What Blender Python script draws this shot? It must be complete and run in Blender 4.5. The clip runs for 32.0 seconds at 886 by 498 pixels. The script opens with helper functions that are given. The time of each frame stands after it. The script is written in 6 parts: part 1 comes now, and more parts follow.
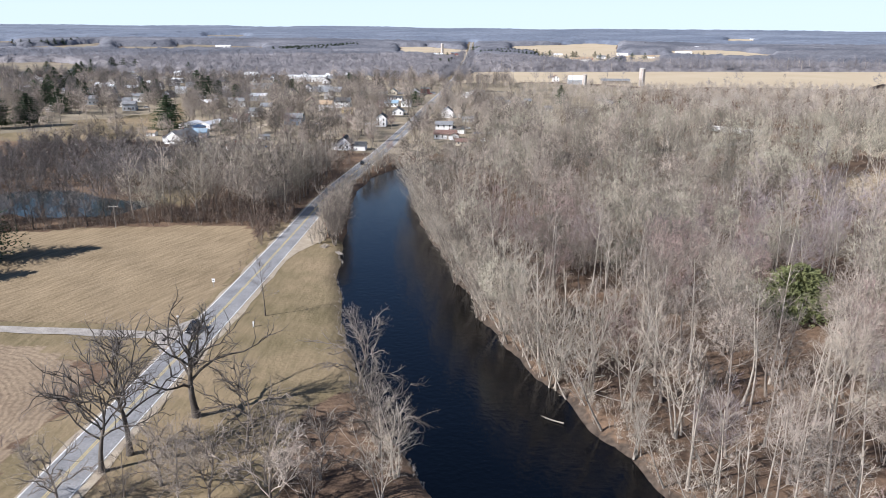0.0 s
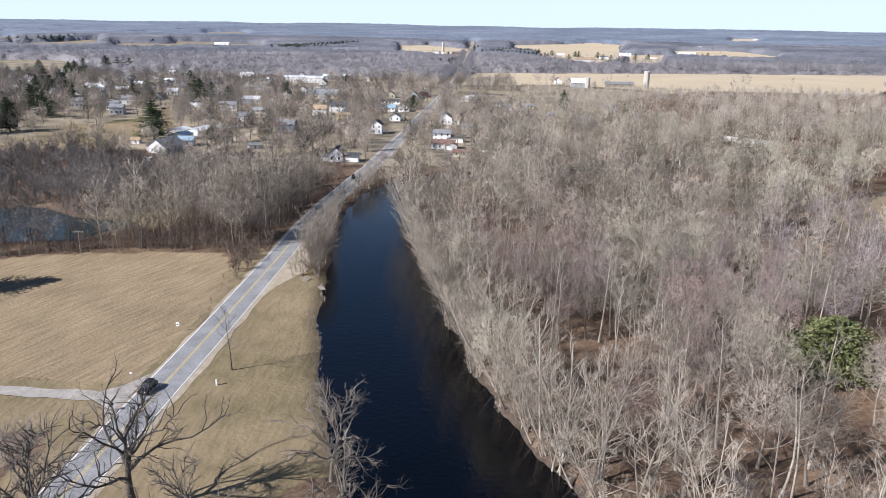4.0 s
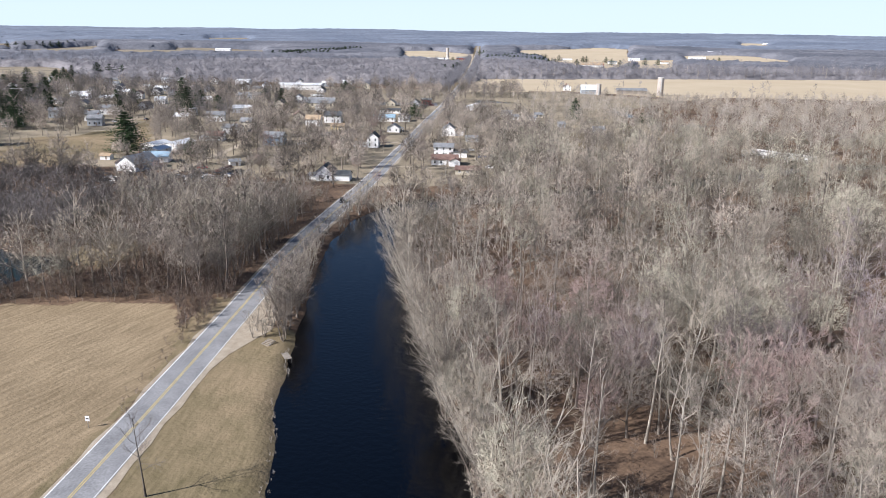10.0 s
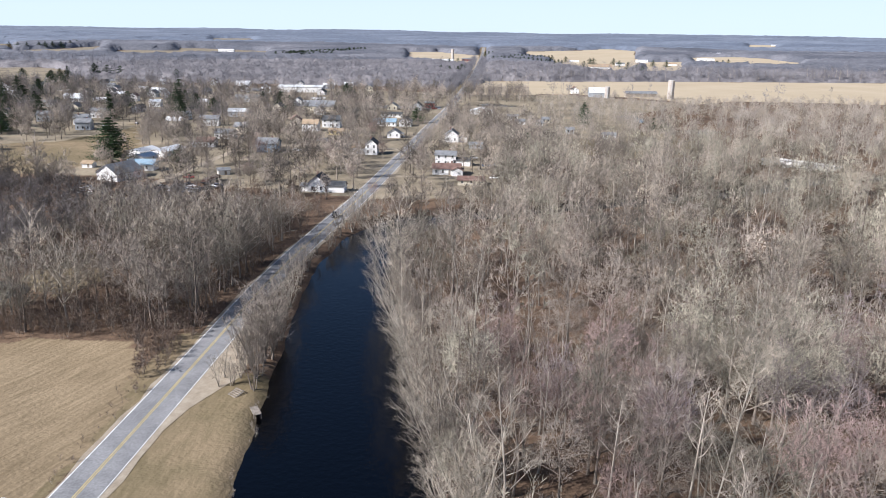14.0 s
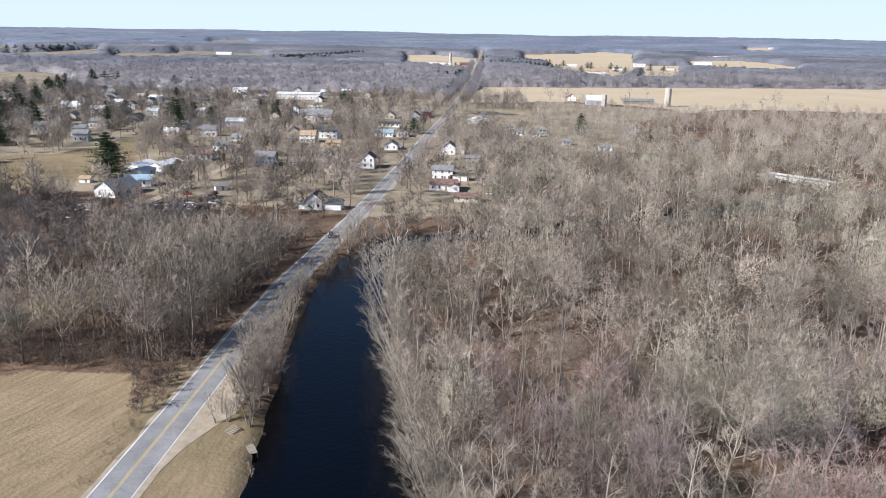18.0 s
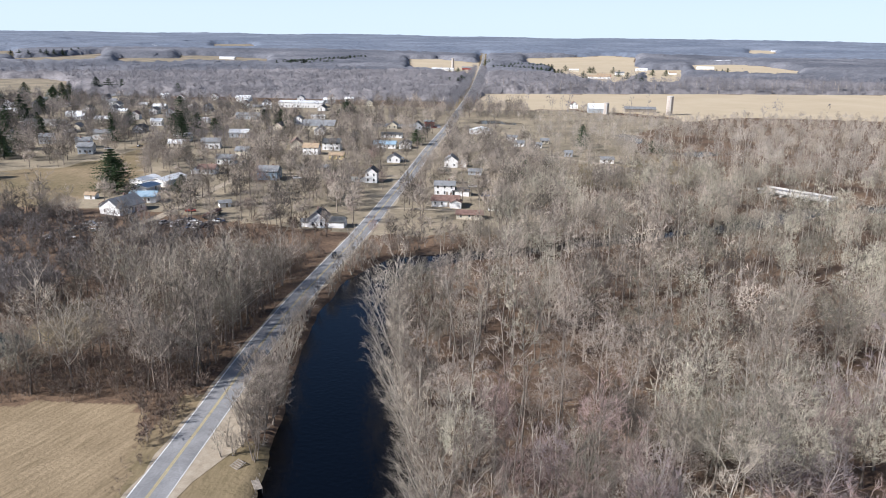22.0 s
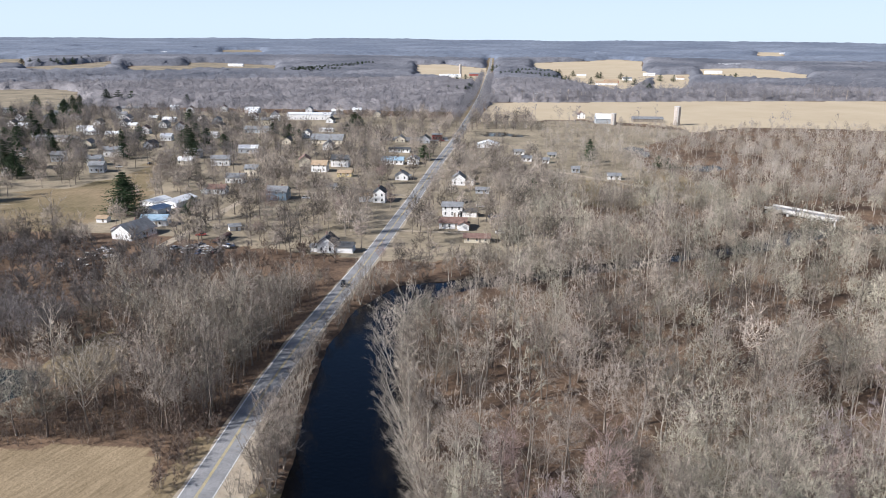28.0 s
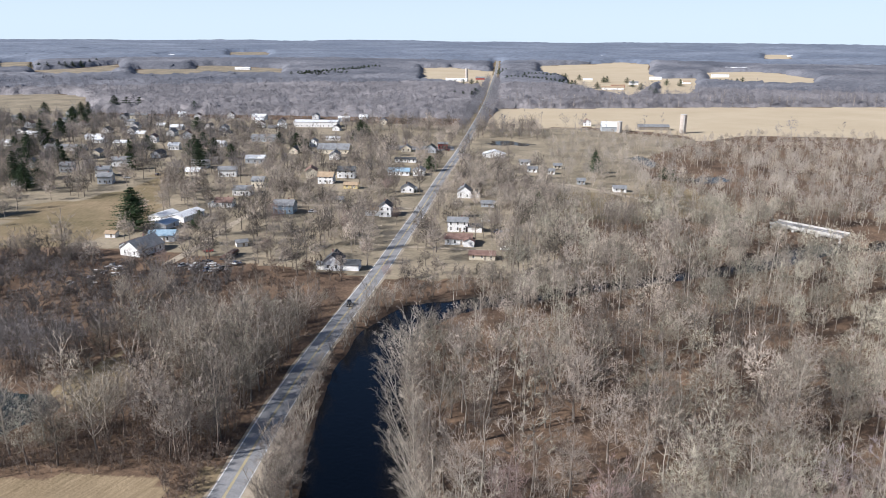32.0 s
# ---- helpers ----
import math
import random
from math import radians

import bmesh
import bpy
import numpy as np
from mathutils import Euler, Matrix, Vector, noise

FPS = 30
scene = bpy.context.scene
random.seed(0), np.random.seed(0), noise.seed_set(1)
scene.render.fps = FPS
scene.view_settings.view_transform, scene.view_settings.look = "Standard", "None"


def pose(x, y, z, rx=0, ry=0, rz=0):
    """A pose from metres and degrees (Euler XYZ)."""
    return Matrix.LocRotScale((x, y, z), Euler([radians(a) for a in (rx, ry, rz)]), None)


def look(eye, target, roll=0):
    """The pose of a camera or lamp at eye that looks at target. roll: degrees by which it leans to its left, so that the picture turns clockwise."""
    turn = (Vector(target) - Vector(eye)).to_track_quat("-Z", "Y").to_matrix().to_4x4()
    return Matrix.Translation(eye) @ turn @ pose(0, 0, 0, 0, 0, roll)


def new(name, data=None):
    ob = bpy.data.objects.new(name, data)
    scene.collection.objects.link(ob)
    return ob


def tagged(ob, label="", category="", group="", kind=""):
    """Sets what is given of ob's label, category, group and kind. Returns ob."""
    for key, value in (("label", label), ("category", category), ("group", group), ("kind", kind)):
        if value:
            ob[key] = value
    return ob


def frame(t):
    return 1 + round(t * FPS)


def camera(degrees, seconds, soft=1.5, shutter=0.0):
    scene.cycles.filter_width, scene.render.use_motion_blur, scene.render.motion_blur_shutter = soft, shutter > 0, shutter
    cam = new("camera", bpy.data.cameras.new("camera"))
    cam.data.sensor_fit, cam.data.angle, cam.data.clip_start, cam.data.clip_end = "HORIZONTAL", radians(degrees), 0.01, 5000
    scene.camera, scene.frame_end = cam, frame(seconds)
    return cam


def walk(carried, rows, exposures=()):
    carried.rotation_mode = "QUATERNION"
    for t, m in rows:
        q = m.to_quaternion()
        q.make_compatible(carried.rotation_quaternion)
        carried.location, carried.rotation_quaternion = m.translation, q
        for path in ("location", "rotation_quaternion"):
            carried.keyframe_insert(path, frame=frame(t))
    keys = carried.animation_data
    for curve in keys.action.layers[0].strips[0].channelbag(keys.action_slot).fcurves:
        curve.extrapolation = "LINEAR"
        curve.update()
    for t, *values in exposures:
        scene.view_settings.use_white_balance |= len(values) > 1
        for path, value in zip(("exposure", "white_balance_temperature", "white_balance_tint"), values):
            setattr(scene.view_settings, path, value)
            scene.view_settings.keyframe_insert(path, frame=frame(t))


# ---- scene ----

# ------------------------------------------------------------------ camera
cam = camera(61.0, 32.0, soft=0.95)
PATH = [
    (0, (-0.708, 3.662, 59.602), (-0.808, 5.579, 59.039), 0.5),
    (1, (-0.228, 8.075, 61.705), (-0.327, 9.991, 61.14), 0.6),
    (2, (-0.292, 14.086, 62.574), (-0.392, 16.002, 62.01), 0.6),
    (2.5, (0.038, 15.852, 63.165), (-0.062, 17.768, 62.599), 0.7),
    (4.5, (0.076, 28.129, 63.54), (-0.025, 30.043, 62.97), 0.9),
    (5, (-0.196, 32.157, 62.832), (-0.298, 34.072, 62.266), 0.8),
    (6, (-0.494, 39.132, 62.569), (-0.597, 41.048, 62.005), 0.8),
    (7, (-0.338, 45.181, 63.127), (-0.443, 47.097, 62.562), 0.9),
    (8, (-0.075, 51.499, 63.02), (-0.185, 53.415, 62.458), 0.7),
    (9, (-0.312, 58.231, 62.727), (-0.424, 60.148, 62.167), 0.7),
    (10, (-0.449, 64.852, 62.416), (-0.565, 66.769, 61.859), 0.7),
    (11, (-0.522, 71.219, 62.367), (-0.642, 73.137, 61.812), 0.8),
    (12, (-0.404, 77.409, 62.428), (-0.528, 79.327, 61.873), 0.7),
    (13, (-0.269, 83.324, 62.35), (-0.398, 85.241, 61.796), 0.8),
    (13.5, (-0.356, 86.152, 62.227), (-0.486, 88.069, 61.673), 0.8),
    (15.5, (0.557, 87.955, 65.476), (0.432, 89.87, 64.915), 0.8),
    (16, (0.533, 88.092, 66.189), (0.409, 90.008, 65.63), 0.8),
    (17, (0.292, 88.112, 67.861), (0.168, 90.029, 67.304), 0.8),
    (18, (0.218, 87.876, 69.489), (0.094, 89.794, 68.935), 0.9),
    (19, (0.25, 87.478, 71.447), (0.126, 89.396, 70.894), 1.0),
    (20, (0.126, 87.741, 72.793), (0.0, 89.66, 72.242), 1.0),
    (21, (0.164, 87.717, 74.469), (0.036, 89.636, 73.92), 0.9),
    (22, (0.272, 87.617, 76.391), (0.141, 89.535, 75.841), 0.8),
    (23, (0.198, 87.637, 77.832), (0.064, 89.556, 77.283), 0.8),
    (24, (0.262, 87.908, 79.276), (0.125, 89.827, 78.728), 0.7),
    (25, (0.622, 87.506, 81.312), (0.48, 89.424, 80.764), 0.6),
    (25.5, (0.414, 88.012, 81.883), (0.271, 89.93, 81.336), 0.6),
    (27.5, (0.482, 87.737, 85.109), (0.33, 89.655, 84.563), 0.4),
    (28, (0.376, 87.791, 86.066), (0.223, 89.709, 85.52), 0.4),
    (29, (0.435, 87.754, 88.039), (0.278, 89.671, 87.491), 0.5),
    (30, (0.439, 87.956, 89.533), (0.277, 89.874, 88.987), 0.4),
    (31, (0.635, 87.973, 91.198), (0.469, 89.89, 90.654), 0.4),
    (32, (0.581, 87.982, 93.517), (0.412, 89.899, 92.972), 0.4),
]
walk(cam, [(t, look(eye, target, roll)) for t, eye, target, roll in PATH], [(0, 0.67, 6030, 15), (12, 0.64, 6050, 15), (24, 0.56, 6060, 14), (32, 0.51, 6080, 14)])

# ------------------------------------------------------------------ light
SUN_ELEV, SUN_AZ = 35.0, 241.0          # degrees; azimuth clockwise from +y
world = bpy.data.worlds.new("world")
scene.world = world
world.use_nodes = True
wn = world.node_tree
sky = wn.nodes.new("ShaderNodeTexSky")
sky.sky_type = "NISHITA"
sky.sun_disc = False
sky.sun_elevation, sky.sun_rotation = radians(SUN_ELEV), radians(SUN_AZ)
sky.altitude, sky.air_density, sky.dust_density, sky.ozone_density = 300, 1.0, 0.2, 4.0
wtex = wn.nodes.new("ShaderNodeTexCoord")
wsep = wn.nodes.new("ShaderNodeSeparateXYZ")
wn.links.new(wtex.outputs["Generated"], wsep.inputs[0])
wlow = wn.nodes.new("ShaderNodeMapRange")
wlow.interpolation_type = "SMOOTHSTEP"
for i, v in enumerate((0.0, 0.28, 0.9, 0.0)):
    wlow.inputs[i + 1].default_value = v
wn.links.new(wsep.outputs[2], wlow.inputs[0])
wmix = wn.nodes.new("ShaderNodeMix")
wmix.data_type = "RGBA"
wmix.inputs[7].default_value = (10.4, 12.5, 13.7, 1)      # pale haze low over the land
wn.links.new(wlow.outputs[0], wmix.inputs[0])
wn.links.new(sky.outputs[0], wmix.inputs[6])
wn.links.new(wmix.outputs[2], wn.nodes["Background"].inputs[0])
wn.nodes["Background"].inputs[1].default_value = 0.052
sun_data = bpy.data.lights.new("sun", "SUN")
sun_data.energy, sun_data.angle, sun_data.color = 5.0, radians(0.53), (1.0, 0.95, 0.87)
sun = new("sun", sun_data)
sa, se = radians(SUN_AZ), radians(SUN_ELEV)
sun.matrix_world = look((300 * math.sin(sa) * math.cos(se), 300 * math.cos(sa) * math.cos(se), 300 * math.sin(se)), (0, 0, 0))



# ------------------------------------------------------------------ materials
def material(name, stops, scale=1.0, rough=0.9, bump=0.0, bump_scale=None, metal=0.0, tint=0.0, fine=None, coat=0.0, spec=0.4):
    """Noise-driven colour between the stops, a second finer noise over it, relief, and a light or dark cast per object or per tree."""
    m = bpy.data.materials.new(name)
    m.use_nodes = True
    n, l = m.node_tree.nodes, m.node_tree.links
    b = n["Principled BSDF"]
    b.inputs["Roughness"].default_value, b.inputs["Metallic"].default_value = rough, metal
    b.inputs["Specular IOR Level"].default_value = spec
    geo = n.new("ShaderNodeTexCoord")
    noise_a = n.new("ShaderNodeTexNoise")
    noise_a.inputs["Scale"].default_value, noise_a.inputs["Detail"].default_value = scale, 6
    l.new(geo.outputs["Object"], noise_a.inputs["Vector"])
    ramp = n.new("ShaderNodeValToRGB")
    for i, c in enumerate(stops):
        e = ramp.color_ramp.elements[i] if i < 2 else ramp.color_ramp.elements.new(0.5)
        e.color = (*c, 1)
    for i, e in enumerate(ramp.color_ramp.elements):
        e.position = 0.3 + 0.4 * i / max(1, len(stops) - 1)
    l.new(noise_a.outputs[0], ramp.inputs[0])
    colour = ramp.outputs[0]
    if fine:
        noise_b = n.new("ShaderNodeTexNoise")
        noise_b.inputs["Scale"].default_value, noise_b.inputs["Detail"].default_value = fine, 3
        l.new(geo.outputs["Object"], noise_b.inputs["Vector"])
        mr = n.new("ShaderNodeMapRange")
        mr.inputs[1].default_value, mr.inputs[2].default_value, mr.inputs[3].default_value, mr.inputs[4].default_value = 0.25, 0.75, 0.75, 1.25
        l.new(noise_b.outputs[0], mr.inputs[0])
        colour = scaled(m, colour, mr.outputs[0])
    if tint:
        info = n.new("ShaderNodeObjectInfo")
        att = n.new("ShaderNodeAttribute")
        att.attribute_name = "tint"
        add = n.new("ShaderNodeMath")
        l.new(info.outputs["Random"], add.inputs[0])
        l.new(att.outputs["Fac"], add.inputs[1])
        fr = n.new("ShaderNodeMath")
        fr.operation = "FRACT"
        l.new(add.outputs[0], fr.inputs[0])
        mt = n.new("ShaderNodeMapRange")
        mt.inputs[3].default_value, mt.inputs[4].default_value = 1 - tint, 1 + tint
        l.new(fr.outputs[0], mt.inputs[0])
        colour = scaled(m, colour, mt.outputs[0])
    l.new(colour, b.inputs["Base Color"])
    if bump:
        bn = n.new("ShaderNodeTexNoise")
        bn.inputs["Scale"].default_value, bn.inputs["Detail"].default_value = bump_scale or scale * 4, 6
        l.new(geo.outputs["Object"], bn.inputs["Vector"])
        bm_node = n.new("ShaderNodeBump")
        bm_node.inputs["Strength"].default_value, bm_node.inputs["Distance"].default_value = 0.8, bump
        l.new(bn.outputs[0], bm_node.inputs["Height"])
        l.new(bm_node.outputs[0], b.inputs["Normal"])
    return m


def scaled(m, colour, factor):
    """A colour socket times a value socket."""
    v = m.node_tree.nodes.new("ShaderNodeVectorMath")
    v.operation = "SCALE"
    m.node_tree.links.new(colour, v.inputs[0])
    m.node_tree.links.new(factor, v.inputs["Scale"])
    return v.outputs[0]


M = {}
M["bark"] = material("bark", [(0.17, 0.14, 0.115), (0.30, 0.26, 0.22)], 0.5, 0.95, tint=0.35)
M["pale_bark"] = material("pale_bark", [(0.27, 0.237, 0.195), (0.46, 0.415, 0.355)], 0.6, 0.9, tint=0.2)
M["dark_bark"] = material("dark_bark", [(0.07, 0.06, 0.05), (0.15, 0.13, 0.11)], 0.8, 0.95, tint=0.2)
M["twig"] = material("twig", [(0.207, 0.177, 0.149), (0.364, 0.314, 0.265)], 0.05, 0.95, tint=0.7)
M["pale_twig"] = material("pale_twig", [(0.252, 0.218, 0.175), (0.414, 0.360, 0.291)], 0.08, 0.95, tint=0.5)
M["red_twig"] = material("red_twig", [(0.24, 0.17, 0.155), (0.35, 0.265, 0.24)], 0.05, 0.95, tint=0.3)
M["dark_twig"] = material("dark_twig", [(0.135, 0.12, 0.113), (0.24, 0.217, 0.205)], 0.05, 0.95, tint=0.3)
M["brown_twig"] = material("brown_twig", [(0.107, 0.075, 0.059), (0.197, 0.146, 0.115)], 0.05, 0.95, tint=0.4)
M["straw_twig"] = material("straw_twig", [(0.31, 0.275, 0.235), (0.46, 0.41, 0.355)], 0.05, 0.95, tint=0.25)
M["olive_twig"] = material("olive_twig", [(0.230, 0.213, 0.166), (0.375, 0.347, 0.274)], 0.05, 0.95, tint=0.6)
M["mauve_twig"] = material("mauve_twig", [(0.185, 0.155, 0.157), (0.319, 0.271, 0.269)], 0.05, 0.95, tint=0.5)
M["needles"] = material("needles", [(0.018, 0.035, 0.016), (0.05, 0.085, 0.03)], 0.8, 0.8, tint=0.3)
M["green_leaf"] = material("green_leaf", [(0.10, 0.12, 0.045), (0.235, 0.25, 0.105)], 0.7, 0.7, tint=0.2)
M["asphalt"] = material("asphalt", [(0.20, 0.203, 0.208), (0.30, 0.303, 0.308)], 0.25, 0.85, 0.004, 40, fine=3.0)
M["gravel"] = material("gravel", [(0.30, 0.25, 0.185), (0.43, 0.37, 0.285)], 0.5, 0.95, 0.02, 12, fine=6.0)
M["grey_gravel"] = material("grey_gravel", [(0.27, 0.25, 0.225), (0.41, 0.38, 0.34)], 0.4, 0.95, 0.02, 12, fine=4.0)
M["white_line"] = material("white_line", [(0.55, 0.55, 0.54), (0.80, 0.80, 0.79)], 0.9, 0.7, fine=5.0)
M["yellow_line"] = material("yellow_line", [(0.45, 0.355, 0.14), (0.60, 0.485, 0.23)], 0.9, 0.7, fine=5.0)
M["white_paint"] = material("white_paint", [(0.80, 0.80, 0.79), (0.88, 0.88, 0.87)], 0.4, 0.6, fine=3.0)
M["cream_paint"] = material("cream_paint", [(0.62, 0.56, 0.44), (0.72, 0.66, 0.53)], 0.4, 0.6, fine=3.0)
M["grey_siding"] = material("grey_siding", [(0.36, 0.39, 0.42), (0.46, 0.49, 0.52)], 0.4, 0.65, fine=3.0)
M["blue_siding"] = material("blue_siding", [(0.22, 0.30, 0.38), (0.30, 0.39, 0.47)], 0.4, 0.65, fine=3.0)
M["yellow_siding"] = material("yellow_siding", [(0.60, 0.48, 0.22), (0.70, 0.58, 0.32)], 0.4, 0.65, fine=3.0)
M["red_paint"] = material("red_paint", [(0.26, 0.06, 0.05), (0.36, 0.095, 0.08)], 0.4, 0.6, fine=3.0)
M["brown_roof"] = material("brown_roof", [(0.15, 0.09, 0.075), (0.25, 0.165, 0.135)], 0.5, 0.9, fine=4.0)
M["tan_roof"] = material("tan_roof", [(0.34, 0.25, 0.16), (0.45, 0.345, 0.235)], 0.5, 0.9, fine=4.0)
M["grey_roof"] = material("grey_roof", [(0.16, 0.17, 0.18), (0.27, 0.28, 0.29)], 0.5, 0.9, fine=4.0)
M["dark_roof"] = material("dark_roof", [(0.05, 0.055, 0.06), (0.11, 0.115, 0.12)], 0.5, 0.9, fine=4.0)
M["blue_roof"] = material("blue_roof", [(0.24, 0.36, 0.46), (0.34, 0.46, 0.55)], 0.5, 0.5, fine=4.0)
M["white_roof"] = material("white_roof", [(0.66, 0.68, 0.70), (0.80, 0.82, 0.83)], 0.5, 0.4, fine=4.0, metal=0.0)
M["concrete"] = material("concrete", [(0.42, 0.41, 0.39), (0.58, 0.57, 0.54)], 0.4, 0.9, fine=3.0)
M["silo_stave"] = material("silo_stave", [(0.40, 0.35, 0.31), (0.56, 0.50, 0.45)], 0.6, 0.9, fine=2.0)
M["old_wood"] = material("old_wood", [(0.20, 0.17, 0.14), (0.38, 0.34, 0.29)], 1.5, 0.9, fine=8.0)
M["glass"] = material("glass", [(0.02, 0.025, 0.03), (0.04, 0.045, 0.05)], 0.5, 0.08, spec=0.6)
M["tyre"] = material("tyre", [(0.02, 0.02, 0.02), (0.035, 0.035, 0.035)], 3.0, 0.85)
M["steel"] = material("steel", [(0.45, 0.46, 0.48), (0.6, 0.61, 0.62)], 2.0, 0.35, metal=0.9)
M["black_paint"] = material("black_paint", [(0.012, 0.012, 0.015), (0.02, 0.02, 0.024)], 1.0, 0.25)
M["blue_paint"] = material("blue_paint", [(0.05, 0.10, 0.22), (0.07, 0.14, 0.28)], 1.0, 0.3)
M["silver_paint"] = material("silver_paint", [(0.5, 0.51, 0.53), (0.58, 0.59, 0.6)], 1.0, 0.3, metal=0.3)
# twigs of the far trees, greyed and blued to imitate haze
M["far_haze_twig"] = material("far_haze_twig", [(0.151, 0.149, 0.165), (0.275, 0.269, 0.288)], 0.02, 0.95, tint=0.18)
# canopy colours turn bluer with distance: haze painted into the stops
M["near_haze_canopy"] = material("near_haze_canopy", [(0.142, 0.136, 0.143), (0.284, 0.267, 0.270), (0.197, 0.187, 0.195)], 0.008, 0.95, 2.5, 0.2, fine=0.22)
M["far_haze_canopy"] = material("far_haze_canopy", [(0.087, 0.095, 0.118), (0.218, 0.220, 0.242), (0.140, 0.146, 0.168)], 0.006, 0.95, 3.0, 0.12, fine=0.12)
M["horizon_haze_canopy"] = material("horizon_haze_canopy", [(0.122, 0.150, 0.201), (0.211, 0.242, 0.297), (0.155, 0.182, 0.232)], 0.004, 0.95, 4.0, 0.06, fine=0.05)

# water: dark body, mirror-like surface with small ripples
wm = bpy.data.materials.new("river_water")
wm.use_nodes = True
wb = wm.node_tree.nodes["Principled BSDF"]
wb.inputs["Base Color"].default_value = (0.0004, 0.0006, 0.0012, 1)
wb.inputs["Roughness"].default_value, wb.inputs["IOR"].default_value = 0.06, 1.42
wtc = wm.node_tree.nodes.new("ShaderNodeTexCoord")
wno = wm.node_tree.nodes.new("ShaderNodeTexNoise")
wno.inputs["Scale"].default_value, wno.inputs["Detail"].default_value = 0.9, 5
wbu = wm.node_tree.nodes.new("ShaderNodeBump")
wbu.inputs["Strength"].default_value, wbu.inputs["Distance"].default_value = 0.5, 0.11
wm.node_tree.links.new(wtc.outputs["Object"], wno.inputs["Vector"])
wm.node_tree.links.new(wno.outputs[0], wbu.inputs["Height"])
wm.node_tree.links.new(wbu.outputs[0], wb.inputs["Normal"])
M["water"] = wm


def ground_material():
    """Leaf litter, with dry hay field, mown grass and ploughed soil where the sheet's marks say so."""
    m = bpy.data.materials.new("ground_cover")
    m.use_nodes = True
    n, l = m.node_tree.nodes, m.node_tree.links
    b = n["Principled BSDF"]
    b.inputs["Roughness"].default_value, b.inputs["Specular IOR Level"].default_value = 0.97, 0.15
    tc = n.new("ShaderNodeTexCoord")

    def noise_ramp(scale, a, c, detail=8, stretch=None, lo=0.32, hi=0.68):
        t = n.new("ShaderNodeTexNoise")
        t.inputs["Scale"].default_value, t.inputs["Detail"].default_value, t.inputs["Roughness"].default_value = scale, detail, 0.65
        src = tc.outputs["Object"]
        if stretch:
            mp = n.new("ShaderNodeMapping")
            mp.vector_type = "TEXTURE"
            mp.inputs["Scale"].default_value, mp.inputs["Rotation"].default_value = stretch[0], (0, 0, stretch[1])
            l.new(src, mp.inputs["Vector"])
            src = mp.outputs[0]
        l.new(src, t.inputs["Vector"])
        r = n.new("ShaderNodeValToRGB")
        r.color_ramp.elements[0].position, r.color_ramp.elements[1].position = lo, hi
        r.color_ramp.elements[0].color, r.color_ramp.elements[1].color = (*a, 1), (*c, 1)
        l.new(t.outputs[0], r.inputs[0])
        return r.outputs[0]

    def mix(fac, a, c):
        x = n.new("ShaderNodeMix")
        x.data_type = "RGBA"
        if isinstance(fac, float):
            x.inputs[0].default_value = fac
        else:
            l.new(fac, x.inputs[0])
        l.new(a, x.inputs[6])
        l.new(c, x.inputs[7])
        return x.outputs[2]

    ragged = n.new("ShaderNodeTexNoise")
    ragged.inputs["Scale"].default_value, ragged.inputs["Detail"].default_value = 1.1, 6
    l.new(tc.outputs["Object"], ragged.inputs["Vector"])

    def mark(name):
        a = n.new("ShaderNodeAttribute")
        a.attribute_name = name
        s = n.new("ShaderNodeMath")
        s.operation = "ADD"
        l.new(a.outputs["Fac"], s.inputs[0])
        l.new(ragged.outputs[0], s.inputs[1])
        r = n.new("ShaderNodeMapRange")
        r.inputs[1].default_value, r.inputs[2].default_value = 0.85, 1.15
        l.new(s.outputs[0], r.inputs[0])
        return r.outputs[0]

    litter = mix(0.5, noise_ramp(0.05, (0.045, 0.032, 0.026), (0.265, 0.18, 0.118), lo=0.40, hi=0.66), noise_ramp(0.9, (0.06, 0.041, 0.03), (0.245, 0.166, 0.11)))
    hay = mix(0.5, noise_ramp(0.03, (0.175, 0.133, 0.08), (0.325, 0.253, 0.16), lo=0.36, hi=0.64), noise_ramp(0.75, (0.14, 0.104, 0.06), (0.42, 0.328, 0.212), stretch=((0.7, 7, 1), radians(-20))))
    lawn = mix(0.5, noise_ramp(0.03, (0.105, 0.097, 0.043), (0.345, 0.265, 0.165), lo=0.36, hi=0.64), noise_ramp(0.8, (0.13, 0.103, 0.06), (0.315, 0.243, 0.155), stretch=((0.9, 5, 1), 0.02)))
    soil = mix(0.4, noise_ramp(0.05, (0.24, 0.18, 0.125), (0.35, 0.275, 0.19)), noise_ramp(0.9, (0.12, 0.085, 0.06), (0.40, 0.315, 0.215)))
    shift = n.new("ShaderNodeMapping")
    shift.inputs["Location"].default_value = (98, -102, 0)
    l.new(tc.outputs["Object"], shift.inputs["Vector"])
    rings = n.new("ShaderNodeTexWave")
    rings.wave_type, rings.rings_direction = "RINGS", "Z"
    rings.inputs["Scale"].default_value, rings.inputs["Distortion"].default_value, rings.inputs["Detail"].default_value = 0.27, 6.0, 3
    rings.inputs["Detail Scale"].default_value = 1.2
    l.new(shift.outputs[0], rings.inputs["Vector"])
    furrow = n.new("ShaderNodeMapRange")
    for i, v in enumerate((0.05, 0.7, 0.82, 1.02)):
        furrow.inputs[i + 1].default_value = v
    l.new(rings.outputs["Fac"], furrow.inputs[0])
    soil = scaled(m, soil, furrow.outputs[0])
    colour = mix(mark("lawn"), litter, lawn)
